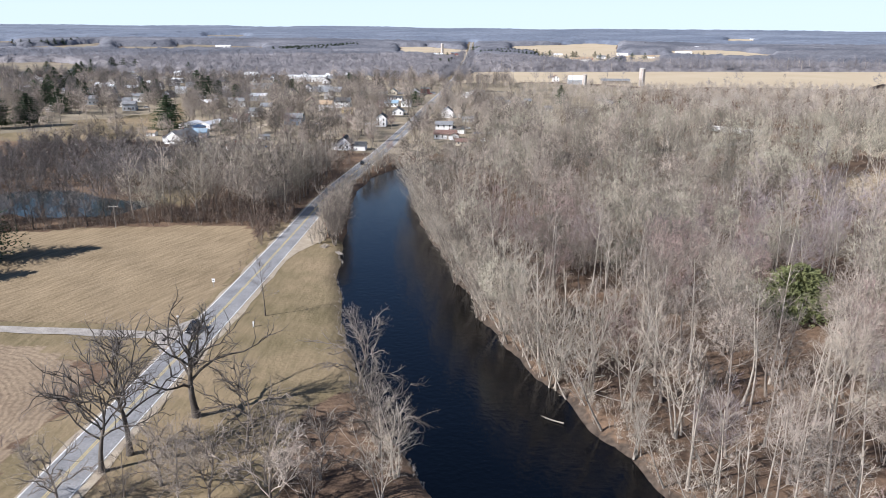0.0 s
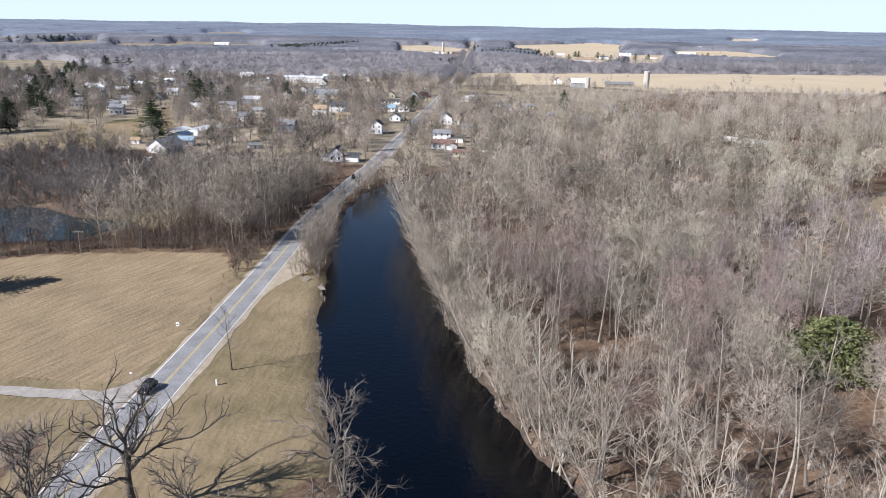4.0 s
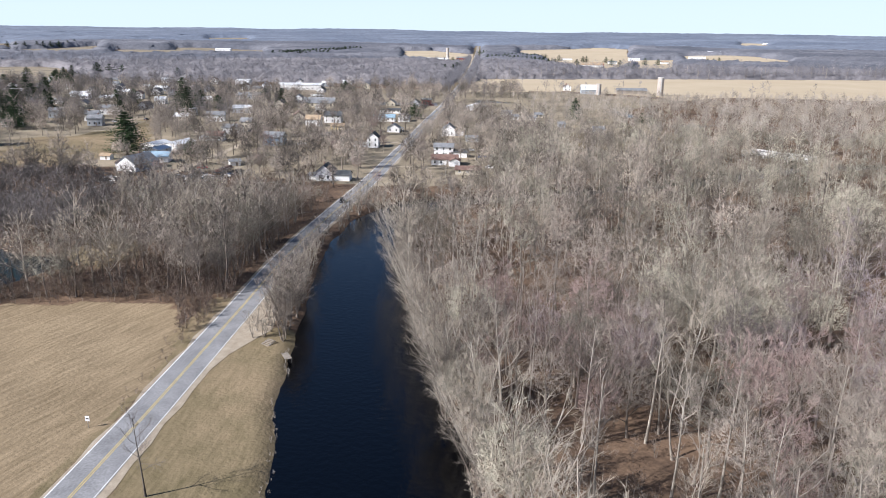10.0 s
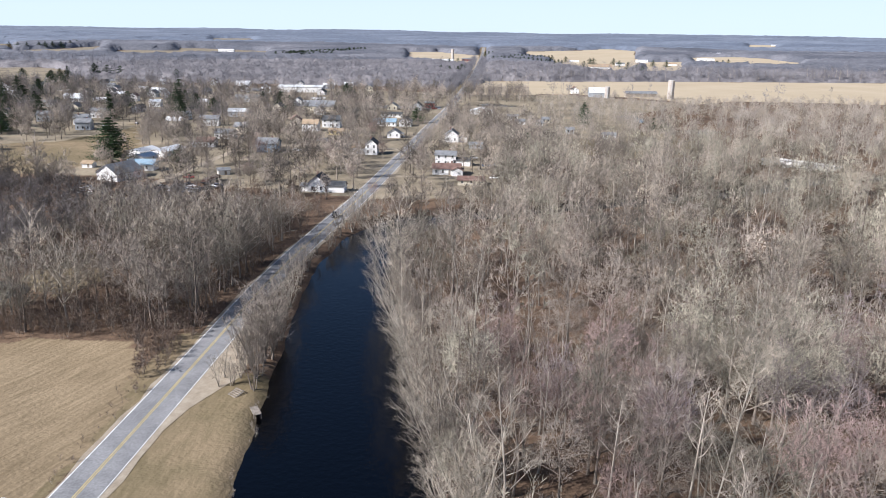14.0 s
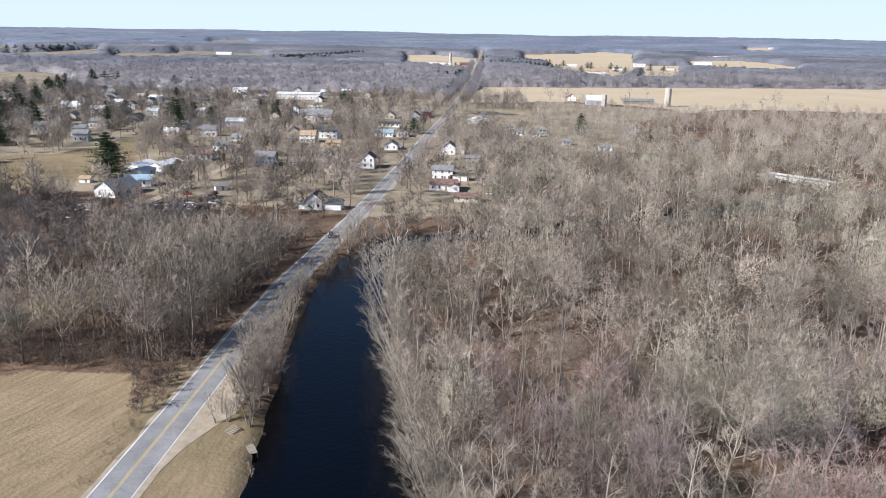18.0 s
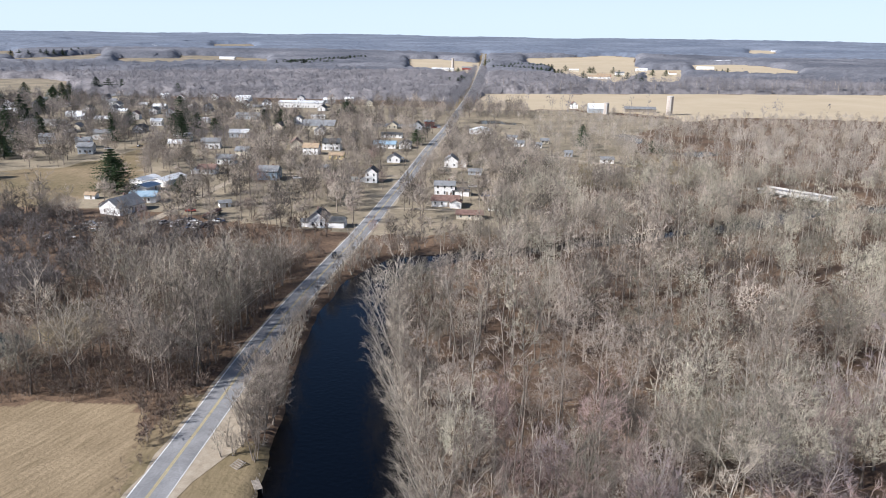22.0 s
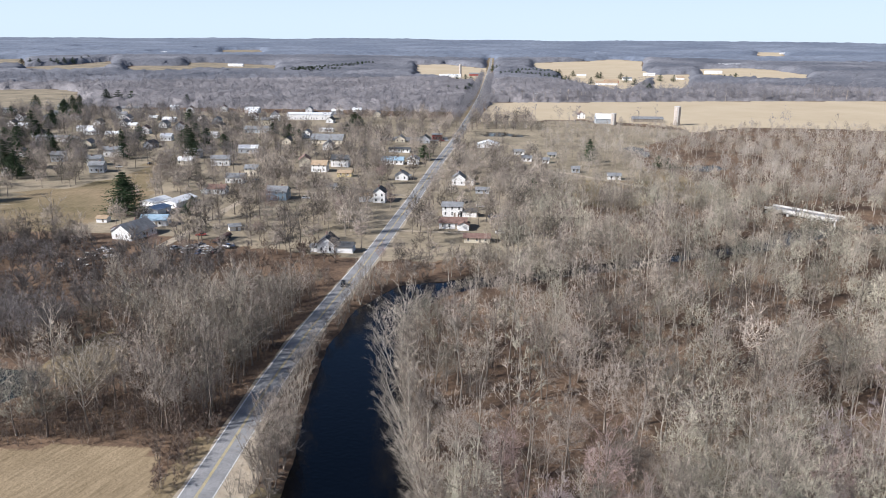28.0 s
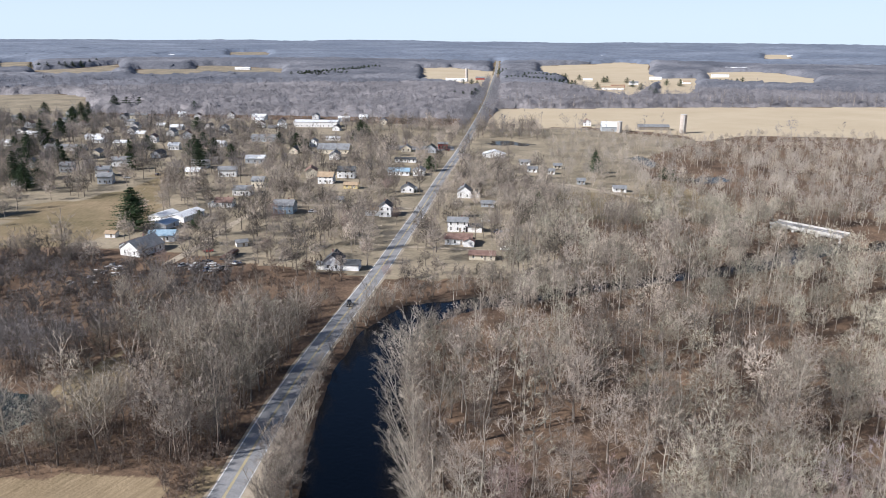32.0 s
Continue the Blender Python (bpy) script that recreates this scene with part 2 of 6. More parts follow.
    yard = mix(0.5, noise_ramp(0.035, (0.13, 0.114, 0.074), (0.42, 0.352, 0.25), lo=0.36, hi=0.64), noise_ramp(0.5, (0.17, 0.145, 0.105), (0.36, 0.308, 0.23)))
    mud = noise_ramp(0.7, (0.045, 0.035, 0.028), (0.125, 0.098, 0.076))
    colour = mix(mark("mud"), colour, mud)
    colour = mix(mark("yard"), colour, yard)
    colour = mix(mark("hay"), colour, hay)
    stubble = mix(0.5, noise_ramp(0.012, (0.43, 0.35, 0.235), (0.56, 0.475, 0.34)), noise_ramp(0.3, (0.45, 0.37, 0.255), (0.55, 0.46, 0.33), stretch=((6, 0.7, 1), 0.1)))
    colour = mix(mark("stubble"), colour, stubble)
    colour = mix(mark("soil"), colour, soil)
    l.new(colour, b.inputs["Base Color"])
    bt = n.new("ShaderNodeTexNoise")
    bt.inputs["Scale"].default_value, bt.inputs["Detail"].default_value = 1.3, 8
    l.new(tc.outputs["Object"], bt.inputs["Vector"])
    bu = n.new("ShaderNodeBump")
    bu.inputs["Strength"].default_value, bu.inputs["Distance"].default_value = 0.9, 0.18
    l.new(bt.outputs[0], bu.inputs["Height"])
    l.new(bu.outputs[0], b.inputs["Normal"])
    return m


M["ground"] = ground_material()

# ------------------------------------------------------------------ the plan
# river: centre line and half width
RIVER = [(46, -110, 17), (40, -60, 17), (25, 30, 16), (9, 93, 15), (-4, 122, 15.5), (-12.5, 147, 15), (-17.5, 165, 14.5), (-22.5, 187, 14.5), (-26, 204, 13.5),
         (-29.5, 224, 12.2), (-35, 257, 11.5), (-38.5, 287, 10), (-37, 316, 9.5), (-29, 336, 9), (-14, 346, 6.5), (15, 360, 4), (45, 375, 4.5),
         (72, 389, 4), (100, 403, 6), (150, 441, 7), (200, 452, 7), (300, 440, 7), (420, 480, 7)]
PONDS = [(-138, 250, 22, 16), (-162, 257, 21, 20), (2, 776, 25, 9), (-4, 790, 14, 9), (108, 686, 6, 20), (104, 705, 8, 9), (134, 612, 16, 7), (144, 620, 9, 11)]
ROAD = [(-57.8, -110), (-57.2, 90), (-56.7, 171), (-57.0, 226), (-57.6, 262), (-56.8, 294), (-54.9, 327), (-52.4, 365), (-51, 400), (-49.4, 447), (-48, 482),
        (-45, 617), (-41.3, 720), (-40, 800), (-37, 1016), (-36, 1223), (-38, 1544), (-42, 2110), (-50, 2715)]
HAY = [
    [(-63.2, 145), (-62.0, 164), (-61.8, 188), (-63, 202), (-65.8, 211), (-70.4, 221.5), (-74, 226), (-79, 227.7), (-99, 225), (-115, 222), (-144, 212), (-320, 170), (-320, 146)],
    [(-28, 884), (24, 897), (84, 914), (168, 862), (180, 815), (236, 862), (366, 857), (760, 870), (900, 1290), (534, 1226), (436, 1209), (266, 1181), (106, 1137), (-17, 1117)],
    [(-255, 434), (-270, 486), (-246, 500), (-236, 541), (-252, 640), (-222, 560), (-188, 470), (-192, 412), (-211, 397), (-330, 385)],
    [(-246, 850), (-192, 826), (-150, 845), (-62, 821), (-56, 751), (-103, 764), (-176, 765), (-279, 877)],
    [(-860, 1200), (-753, 1238), (-717, 1256), (-652, 1208), (-528, 1008), (-505, 954), (-505, 895), (-620, 860)],
    [(-1167, 1882), (-1108, 1954), (-1093, 2164), (-927, 1847), (-905, 1653), (-1008, 1637)],
    [(-951, 1960), (-813, 2018), (-686, 1715), (-798, 1657)],
    [(-880, 2166), (-806, 2208), (-620, 2134), (-516, 1788), (-644, 1782), (-724, 1797)],
    [(-1485, 2215), (-1406, 2249), (-1169, 1883), (-1217, 1829)],
    [(-1143, 3149), (-991, 3180), (-854, 2753), (-968, 2680)],
    [(-249, 2240), (-173, 2300), (-51, 2123), (-32, 1403), (-115, 1561), (-176, 1610)],
    [(83, 2485), (271, 2558), (352, 2641), (423, 2530), (321, 1935), (139, 1782), (67, 2019)],
    [(167, 2332), (362, 2260), (352, 1947), (189, 1300), (166, 1330), (103, 1602)],
    [(510, 2181), (631, 2198), (680, 2128), (694, 1926), (592, 1654), (544, 1648), (476, 1674), (423, 1768)],
    [(348, 1945), (441, 1973), (299, 1377), (236, 1339)],
    [(1086, 3568), (1203, 3572), (936, 2794), (850, 2808)],
    [(120, 268), (122, 292), (132, 310), (182, 352), (280, 384), (280, 264)],
]
LAWN = [
    [(-53, -110), (-53, 214), (-36, 214), (-19, 124), (-29, 110), (-27, 84), (-20, -110)],
    [(-70, -110), (-66, 232), (-60, 232), (-60, -110)],
    [(-330, 132), (-60, 128), (-60, 147), (-330, 147)],
    [(-110, 385), (-47, 372), (-22, 372), (5, 420), (20, 560), (0, 640), (-30, 800), (-300, 800), (-250, 560), (-170, 420)],
    [(20, 480), (60, 480), (135, 510), (110, 600), (60, 610), (20, 560)],
    [(-640, 600), (-300, 420), (-170, 400), (24, 372), (24, 560), (0, 900), (-640, 980)],
    [(-122, 264), (-104, 250), (-98, 268), (-116, 292)],
]
YARD = [(0, 560), (95, 560), (100, 690), (180, 820), (80, 900), (-34, 880)]
SOIL = [[(-68.5, 97), (-69, 115), (-72, 123), (-77, 129), (-84, 132), (-94, 134), (-330, 136), (-330, -110), (-68, -110)]]


def line_distance(x, y, line):
    best = np.full(x.shape, 1e9)
    where = np.zeros(x.shape)
    for i in range(len(line) - 1):
        ax, ay, bx, by = line[i][0], line[i][1], line[i + 1][0], line[i + 1][1]
        s = np.clip(((x - ax) * (bx - ax) + (y - ay) * (by - ay)) / ((bx - ax) ** 2 + (by - ay) ** 2), 0, 1)
        d = np.hypot(x - ax - s * (bx - ax), y - ay - s * (by - ay))
        near = d < best
        best[near], where[near] = d[near], (i + s)[near]
    return best, where


RIVER_W = np.array([r[2] for r in RIVER], float)
RIVER_Y = np.array([(c[1], c[0]) for c in RIVER[:13]])


def water_edge(x, y):
    """Metres outside (+) or inside (-) of the water's edge."""
    x, y = np.asarray(x, float), np.asarray(y, float)
    d, w = line_distance(x, y, RIVER)
    out = d - np.interp(w, np.arange(len(RIVER)), RIVER_W)
    for px, py, a, b in PONDS:
        out = np.minimum(out, (np.hypot((x - px) / a, (y - py) / b) - 1) * min(a, b))
    wob = np.where((y > 600) | (x < -100), 2.2, 0.0) * np.sin(x * 0.21 + 0.9) * np.sin(y * 0.24 + x * 0.06) + np.where(x > np.interp(y, RIVER_Y[:, 0], RIVER_Y[:, 1]), 1.1, 0.45) * np.sin(x * 0.31 + 1.3 * np.sin(y * 0.11)) * np.sin(y * 0.27 + 0.7 * np.sin(x * 0.17)) + 0.2 * np.sin(x * 0.9 + y * 0.7)
    return out + wob


def road_away(x, y):
    return line_distance(np.asarray(x, float), np.asarray(y, float), ROAD)[0]


def inside(x, y, poly):
    x, y = np.asarray(x, float), np.asarray(y, float)
    hit = np.zeros(x.shape, bool)
    for i in range(len(poly)):
        (ax, ay), (bx, by) = poly[i - 1], poly[i]
        cross = ((ay > y) != (by > y)) & (x < (bx - ax) * (y - ay) / (by - ay + 1e-12) + ax)
        hit ^= cross
    return hit


def in_any(x, y, polys):
    return np.any([inside(x, y, p) for p in polys], axis=0)


def height(x, y):
    """The lie of the land: level near by, rolling and rising slowly in the far distance, cut by river and ponds."""
    x, y = np.asarray(x, float), np.asarray(y, float)
    r = np.hypot(x, y - 60)
    far = np.clip((r - 1500) / 3200, 0, 1)
    roll = 3 * np.sin(x / 310 + 1) * np.sin(y / 420) + 2 * np.sin(x / 140 + y / 230)
    up = np.minimum(50 * far * far * (3 - 2 * far), 27) + roll * np.clip((r - 1200) / 1500, 0, 1) * np.clip((9000 - r) / 5000, 0.3, 1)
    up = up + np.clip((r - 3600) / 1200, 0, 1) * 27 - np.clip((r - 4750) / 150, 0, 1) * 60
    e = water_edge(x, y)
    cut = np.clip((e + 2.4) / 4.2, 0, 1)
    micro = 0.18 * np.sin(x * 0.23 + 2 * np.sin(y * 0.07)) * np.sin(y * 0.19 + x * 0.05) * np.clip((road_away(x, y) - 12) / 12, 0, 1) * (r < 900)
    return up + (cut - 1) * 2.6 + micro * cut


# ------------------------------------------------------------------ mesh helpers
def mesh_from(name, verts, faces, mats, midx=None, marks=None, smooth=False):
    """A mesh from arrays of places and of triangles or quads."""
    verts, faces = np.asarray(verts, np.float32), np.asarray(faces, np.int32)
    me = bpy.data.meshes.new(name)
    me.vertices.add(len(verts))
    me.vertices.foreach_set("co", verts.ravel())
    k = faces.shape[1]
    me.loops.add(faces.size)
    me.loops.foreach_set("vertex_index", faces.ravel())
    me.polygons.add(len(faces))
    me.polygons.foreach_set("loop_start", np.arange(0, faces.size, k, dtype=np.int32))
    me.polygons.foreach_set("loop_total", np.full(len(faces), k, np.int32))
    for m in mats:
        me.materials.append(m)
    if midx is not None:
        me.polygons.foreach_set("material_index", np.asarray(midx, np.int32))
    for key, values in (marks or {}).items():
        a = me.attributes.new(key, "FLOAT", "POINT")
        a.data.foreach_set("value", np.asarray(values, np.float32))
    if smooth:
        me.polygons.foreach_set("use_smooth", np.ones(len(faces), bool))
    me.update(calc_edges=True)
    return me


def part(name, bm, mat, parent, label="", place=None):
    """Links a bmesh as one mesh under a thing or a part."""
    me = bpy.data.meshes.new(name)
    bm.to_mesh(me)
    bm.free()
    me.materials.append(mat)
    ob = new(name, me)
    ob.parent = parent
    if place is not None:
        ob.matrix_basis = place
    if label:
        ob["label"] = label
    return ob


def shared(name, me, parent, place=None, label=""):
    ob = new(name, me)
    ob.parent = parent
    if place is not None:
        ob.matrix_basis = place
    if label:
        ob["label"] = label
    return ob


def box(bm, x0, x1, y0, y1, z0, z1):
    v = [bm.verts.new(p) for p in ((x0, y0, z0), (x1, y0, z0), (x1, y1, z0), (x0, y1, z0), (x0, y0, z1), (x1, y0, z1), (x1, y1, z1), (x0, y1, z1))]
    for f in ((3, 2, 1, 0), (4, 5, 6, 7), (0, 1, 5, 4), (1, 2, 6, 5), (2, 3, 7, 6), (3, 0, 4, 7)):
        bm.faces.new([v[i] for i in f])
    return bm


def boxed(x0, x1, y0, y1, z0, z1, bevel=0.0):
    bm = box(bmesh.new(), x0, x1, y0, y1, z0, z1)
    if bevel:
        bmesh.ops.bevel(bm, geom=bm.edges[:], offset=bevel, segments=1, affect="EDGES")
    return bm


def tube(bm, a, b, ra, rb, n=8):
    a, b = Vector(a), Vector(b)
    q = (b - a).to_track_quat("Z", "Y")
    rings = []
    for p, r in ((a, ra), (b, rb)):
        rings.append([bm.verts.new(p + q @ Vector((r * math.cos(6.2832 * i / n), r * math.sin(6.2832 * i / n), 0))) for i in range(n)])
    for i in range(n):
        bm.faces.new((rings[0][i], rings[0][(i + 1) % n], rings[1][(i + 1) % n], rings[1][i]))
    bm.faces.new(rings[1])
    bm.faces.new(rings[0][::-1])
    return bm


# ------------------------------------------------------------------ ground, water, road
def spaced(*runs):
    out = []
    for a, b, step in runs:
        out += list(np.arange(a, b - 1e-6, step))
    return np.array(out + [runs[-1][1]])


gx = spaced((-4900, -2400, 125), (-2400, -700, 34), (-700, -190, 9), (-190, -130, 3.5), (-130, -60, 1.8), (-60, 30, 1.9), (30, 170, 3.5), (170, 700, 9), (700, 2400, 34), (2400, 4900, 125))
gy = spaced((-700, -110, 60), (-110, 60, 6), (60, 480, 3.0), (480, 960, 9), (960, 1500, 18), (1500, 3000, 48), (3000, 5000, 70))
GX, GY = np.meshgrid(gx, gy)
GZ = height(GX.ravel(), GY.ravel()).reshape(GX.shape)
idx = np.arange(GX.size).reshape(GX.shape)
quads = np.stack([idx[:-1, :-1], idx[:-1, 1:], idx[1:, 1:], idx[1:, :-1]], -1).reshape(-1, 4)
fx, fy = GX.ravel(), GY.ravel()
jx, jy = fx + 0.5 * np.sin(fy * 0.4) + 0.3 * np.sin(fy * 1.1), fy + 0.6 * np.sin(fx * 0.37)
# far left fields carry the yard mark: its greyer colour imitates haze
marks = {"hay": in_any(jx, jy, HAY[:2] + HAY[10:]), "stubble": in_any(jx, jy, HAY[1:2] + HAY[10:-1]), "lawn": in_any(jx, jy, LAWN + HAY[2:4]) | ((road_away(jx, jy) < 9) & (jy > 600)), "soil": in_any(jx, jy, SOIL), "mud": np.clip(1.1 - water_edge(fx, fy) / 2.6, 0, 1) * (fx > np.interp(fy, RIVER_Y[:, 0], RIVER_Y[:, 1])), "yard": (in_any(jx, jy, [LAWN[3], LAWN[5], YARD]) & ~in_any(jx, jy, HAY[2:3])) | in_any(jx, jy, HAY[4:10])}
ground = new("ground", mesh_from("ground", np.stack([fx, fy, GZ.ravel()], -1), quads, [M["ground"]], marks=marks, smooth=True))
tagged(ground, "level ground with dry grass, leaf litter and hay fields", "ground", kind="structure")

wv = [(-700, -700, -1.0), (700, -700, -1.0), (700, 900, -1.0), (-700, 900, -1.0)]
water = new("water", mesh_from("water", wv, [(0, 1, 2, 3)], [M["water"]]))
murky = M["water"].copy()
murky.name = "pond_water"
murky.node_tree.nodes["Principled BSDF"].inputs["Base Color"].default_value = (0.018, 0.032, 0.036, 1)
pond = new("pond_water", mesh_from("pond_water", [(-215, 210, -0.96), (-95, 210, -0.96), (-95, 300, -0.96), (-215, 300, -0.96)], [(0, 1, 2, 3)], [murky]))
tagged(pond, "dull green-grey pond water", "water", kind="structure")
tagged(water, "dark still river water with faint ripples", "water", kind="structure")


def smooth_line(line, step=6.0, until=3000):
    p = np.array(line, float)
    s = np.r_[0, np.cumsum(np.hypot(*np.diff(p[:, :2], axis=0).T))]
    t = np.arange(0, s[-1], step)
    q = np.stack([np.interp(t, s, p[:, 0]), np.interp(t, s, p[:, 1])], -1)
    for _ in range(3):
        q[1:-1] = 0.25 * q[:-2] + 0.5 * q[1:-1] + 0.25 * q[2:]
    return q[q[:, 1] < until]


def strip(name, line, a, b, z, mat, label, kind="structure", category="road", wobble=(0, 0)):
    """A band along a line between the offsets a and b (to the right), at z over the land."""
    tang = np.gradient(line, axis=0)
    tang /= np.linalg.norm(tang, axis=1)[:, None]
    nor = np.stack([tang[:, 1], -tang[:, 0]], -1)
    r = np.random.default_rng(len(line))
    oa = a + r.uniform(-1, 1, len(line)) * wobble[0]
    ob_ = b + r.uniform(-1, 1, len(line)) * wobble[1]
    p, q = line + nor * oa[:, None], line + nor * ob_[:, None]
    zz = np.maximum(height(line[:, 0], line[:, 1]), -0.05) + z
    v = np.concatenate([np.c_[p, zz], np.c_[q, zz]])
    n = len(line)
    f = [(i, n + i, n + i + 1, i + 1) for i in range(n - 1)]
    ob = new(name, mesh_from(name, v, f, [mat]))
    return tagged(ob, label, category, kind=kind)


road_line = smooth_line(ROAD)
strip("shoulder", road_line, -4.15, 4.75, 0.05, M["gravel"], "pale gravel shoulder of the country road", wobble=(0.45, 0.5))
strip("road", road_line, -3.55, 3.55, 0.075, M["asphalt"], "worn grey asphalt two-lane road", wobble=(0.05, 0.1))
strip("road_edge_line", road_line, -3.50, -3.26, 0.085, M["white_line"], "white painted edge line")
strip("road_edge_line", road_line, 3.30, 3.46, 0.085, M["white_line"], "white painted edge line")
strip("road_centre_line", road_line, -0.26, -0.09, 0.085, M["yellow_line"], "yellow painted double centre line")
strip("road_centre_line", road_line, 0.09, 0.26, 0.085, M["yellow_line"], "yellow painted double centre line")

# ------------------------------------------------------------------ trees
def unit(v):
    return v / (np.linalg.norm(v) + 1e-9)


def turned(r, d, spread):
    """A direction near d, bent away by about spread radians."""
    side = unit(np.cross(d, r.normal(size=3)))
    return unit(d * math.cos(spread) + side * math.sin(spread))


def skeleton(r, H, cb, spread, n1, n2, n3, stems=1, lift=0.7, lean=0.03, twig=1.3, thick=0.012, bend=0.32, shell=0):
    """Paths of a bare tree: (level, points, radius at the start, at the end). shell: fine twigs that fill out the crown's uneven dome."""
    out = []
    mid, axes = np.array([0, 0, H * (cb + (1 - cb) * 0.50)]), np.array([spread * H * 0.80, spread * H * 0.80, H * (1 - cb) * 0.53])
    lobe = r.uniform(0, 6.283, 3)
    for _ in range(shell):
        u = unit(r.normal(size=3))
        u[2] = u[2] * 0.75 + 0.22
        az = math.atan2(u[1], u[0])
        swell = 0.84 + 0.13 * math.sin(3 * az + lobe[0]) * math.cos(2.5 * u[2] + lobe[1]) + 0.10 * math.sin(5 * az + 4 * u[2] + lobe[2])
        c = mid + u * axes * swell * r.uniform(0.55, 1.0) ** 0.5
        out_way = unit(u + r.normal(size=3) * 0.22)
        d = unit(u * 0.5 + r.normal(size=3) * 0.6 + np.array([0, 0, 0.3]))
        L = twig * r.uniform(0.45, 1.0)
        out.append((3, np.array([c - d * L * 0.5, c + d * L * 0.5]), 0.02, out_way))
    for s in range(stems):
        tilt = lean if stems == 1 else r.uniform(0.12, 0.38)
        az = r.uniform(0, 6.283)
        h = H * (1 if s == 0 else r.uniform(0.6, 1.0))
        R = H * thick * (1 if stems == 1 else 0.62)
        zs = np.linspace(0, 1, 7)
        wx, wy = r.normal(size=2) * 0.02 * h, r.normal(size=2) * 0.02 * h
        path = np.stack([zs * h * tilt * math.cos(az) + wx[0] * np.sin(zs * 5) + wx[1] * zs * zs, zs * h * tilt * math.sin(az) + wy[0] * np.sin(zs * 4) + wy[1] * zs * zs, zs * h], -1)
        if stems > 1:
            path[:, :2] += r.normal(size=2) * 0.35
        out.append((0, path, R, R * 0.12))
        for i in range(n1):
            f = cb + (0.97 - cb) * (i + r.uniform(0, 0.9)) / n1
            o = np.array([np.interp(f, zs, path[:, k]) for k in range(3)])
            top = (f - cb) / (1 - cb)
            L = spread * H * (0.45 + 0.62 * math.sin(math.pi * min(1.0, 0.22 + 0.72 * top))) * r.uniform(0.7, 1.25)
            a = i * 2.4 + r.uniform(-0.5, 0.5)
            up = r.uniform(0.4, 0.95) * lift + 1.3 * top * top
            d = unit(np.array([math.cos(a), math.sin(a), up]))
            pts = [o]
            for _ in range(3):
                pts.append(pts[-1] + d * L / 3)
                d = unit(turned(r, d, r.uniform(0.05, bend)) + np.array([0, 0, 0.10]))
            pts = np.array(pts)
            rp = max(0.035, R * (1 - 0.8 * f) * 0.5)
            out.append((1, pts, rp, 0.025))
            for j in range(n2):
                t = r.uniform(0.25, 1.0)
                o2 = np.array([np.interp(t, [0, 1 / 3, 2 / 3, 1], pts[:, k]) for k in range(3)])
                d2 = unit(turned(r, unit(pts[3] - pts[1]), r.uniform(0.35, 0.95)) + np.array([0, 0, 0.14]))
                L2 = L * r.uniform(0.28, 0.55) * (1.15 - 0.5 * t)
                mid = o2 + d2 * L2 * 0.5
                end = mid + turned(r, d2, r.uniform(0.1, 0.4)) * L2 * 0.5
                out.append((2, np.array([o2, mid, end]), max(0.02, rp * 0.4), 0.012))
                for k in range(n3):
                    t3 = r.uniform(0.2, 1.0)
                    o3 = o2 + (end - o2) * t3
                    d3 = unit(turned(r, d2, r.uniform(0.25, 1.1)) + np.array([0, 0, 0.08]))
                    out.append((3, np.array([o3, o3 + d3 * twig * r.uniform(0.6, 1.4)]), 0.03, 0.0))
    return out


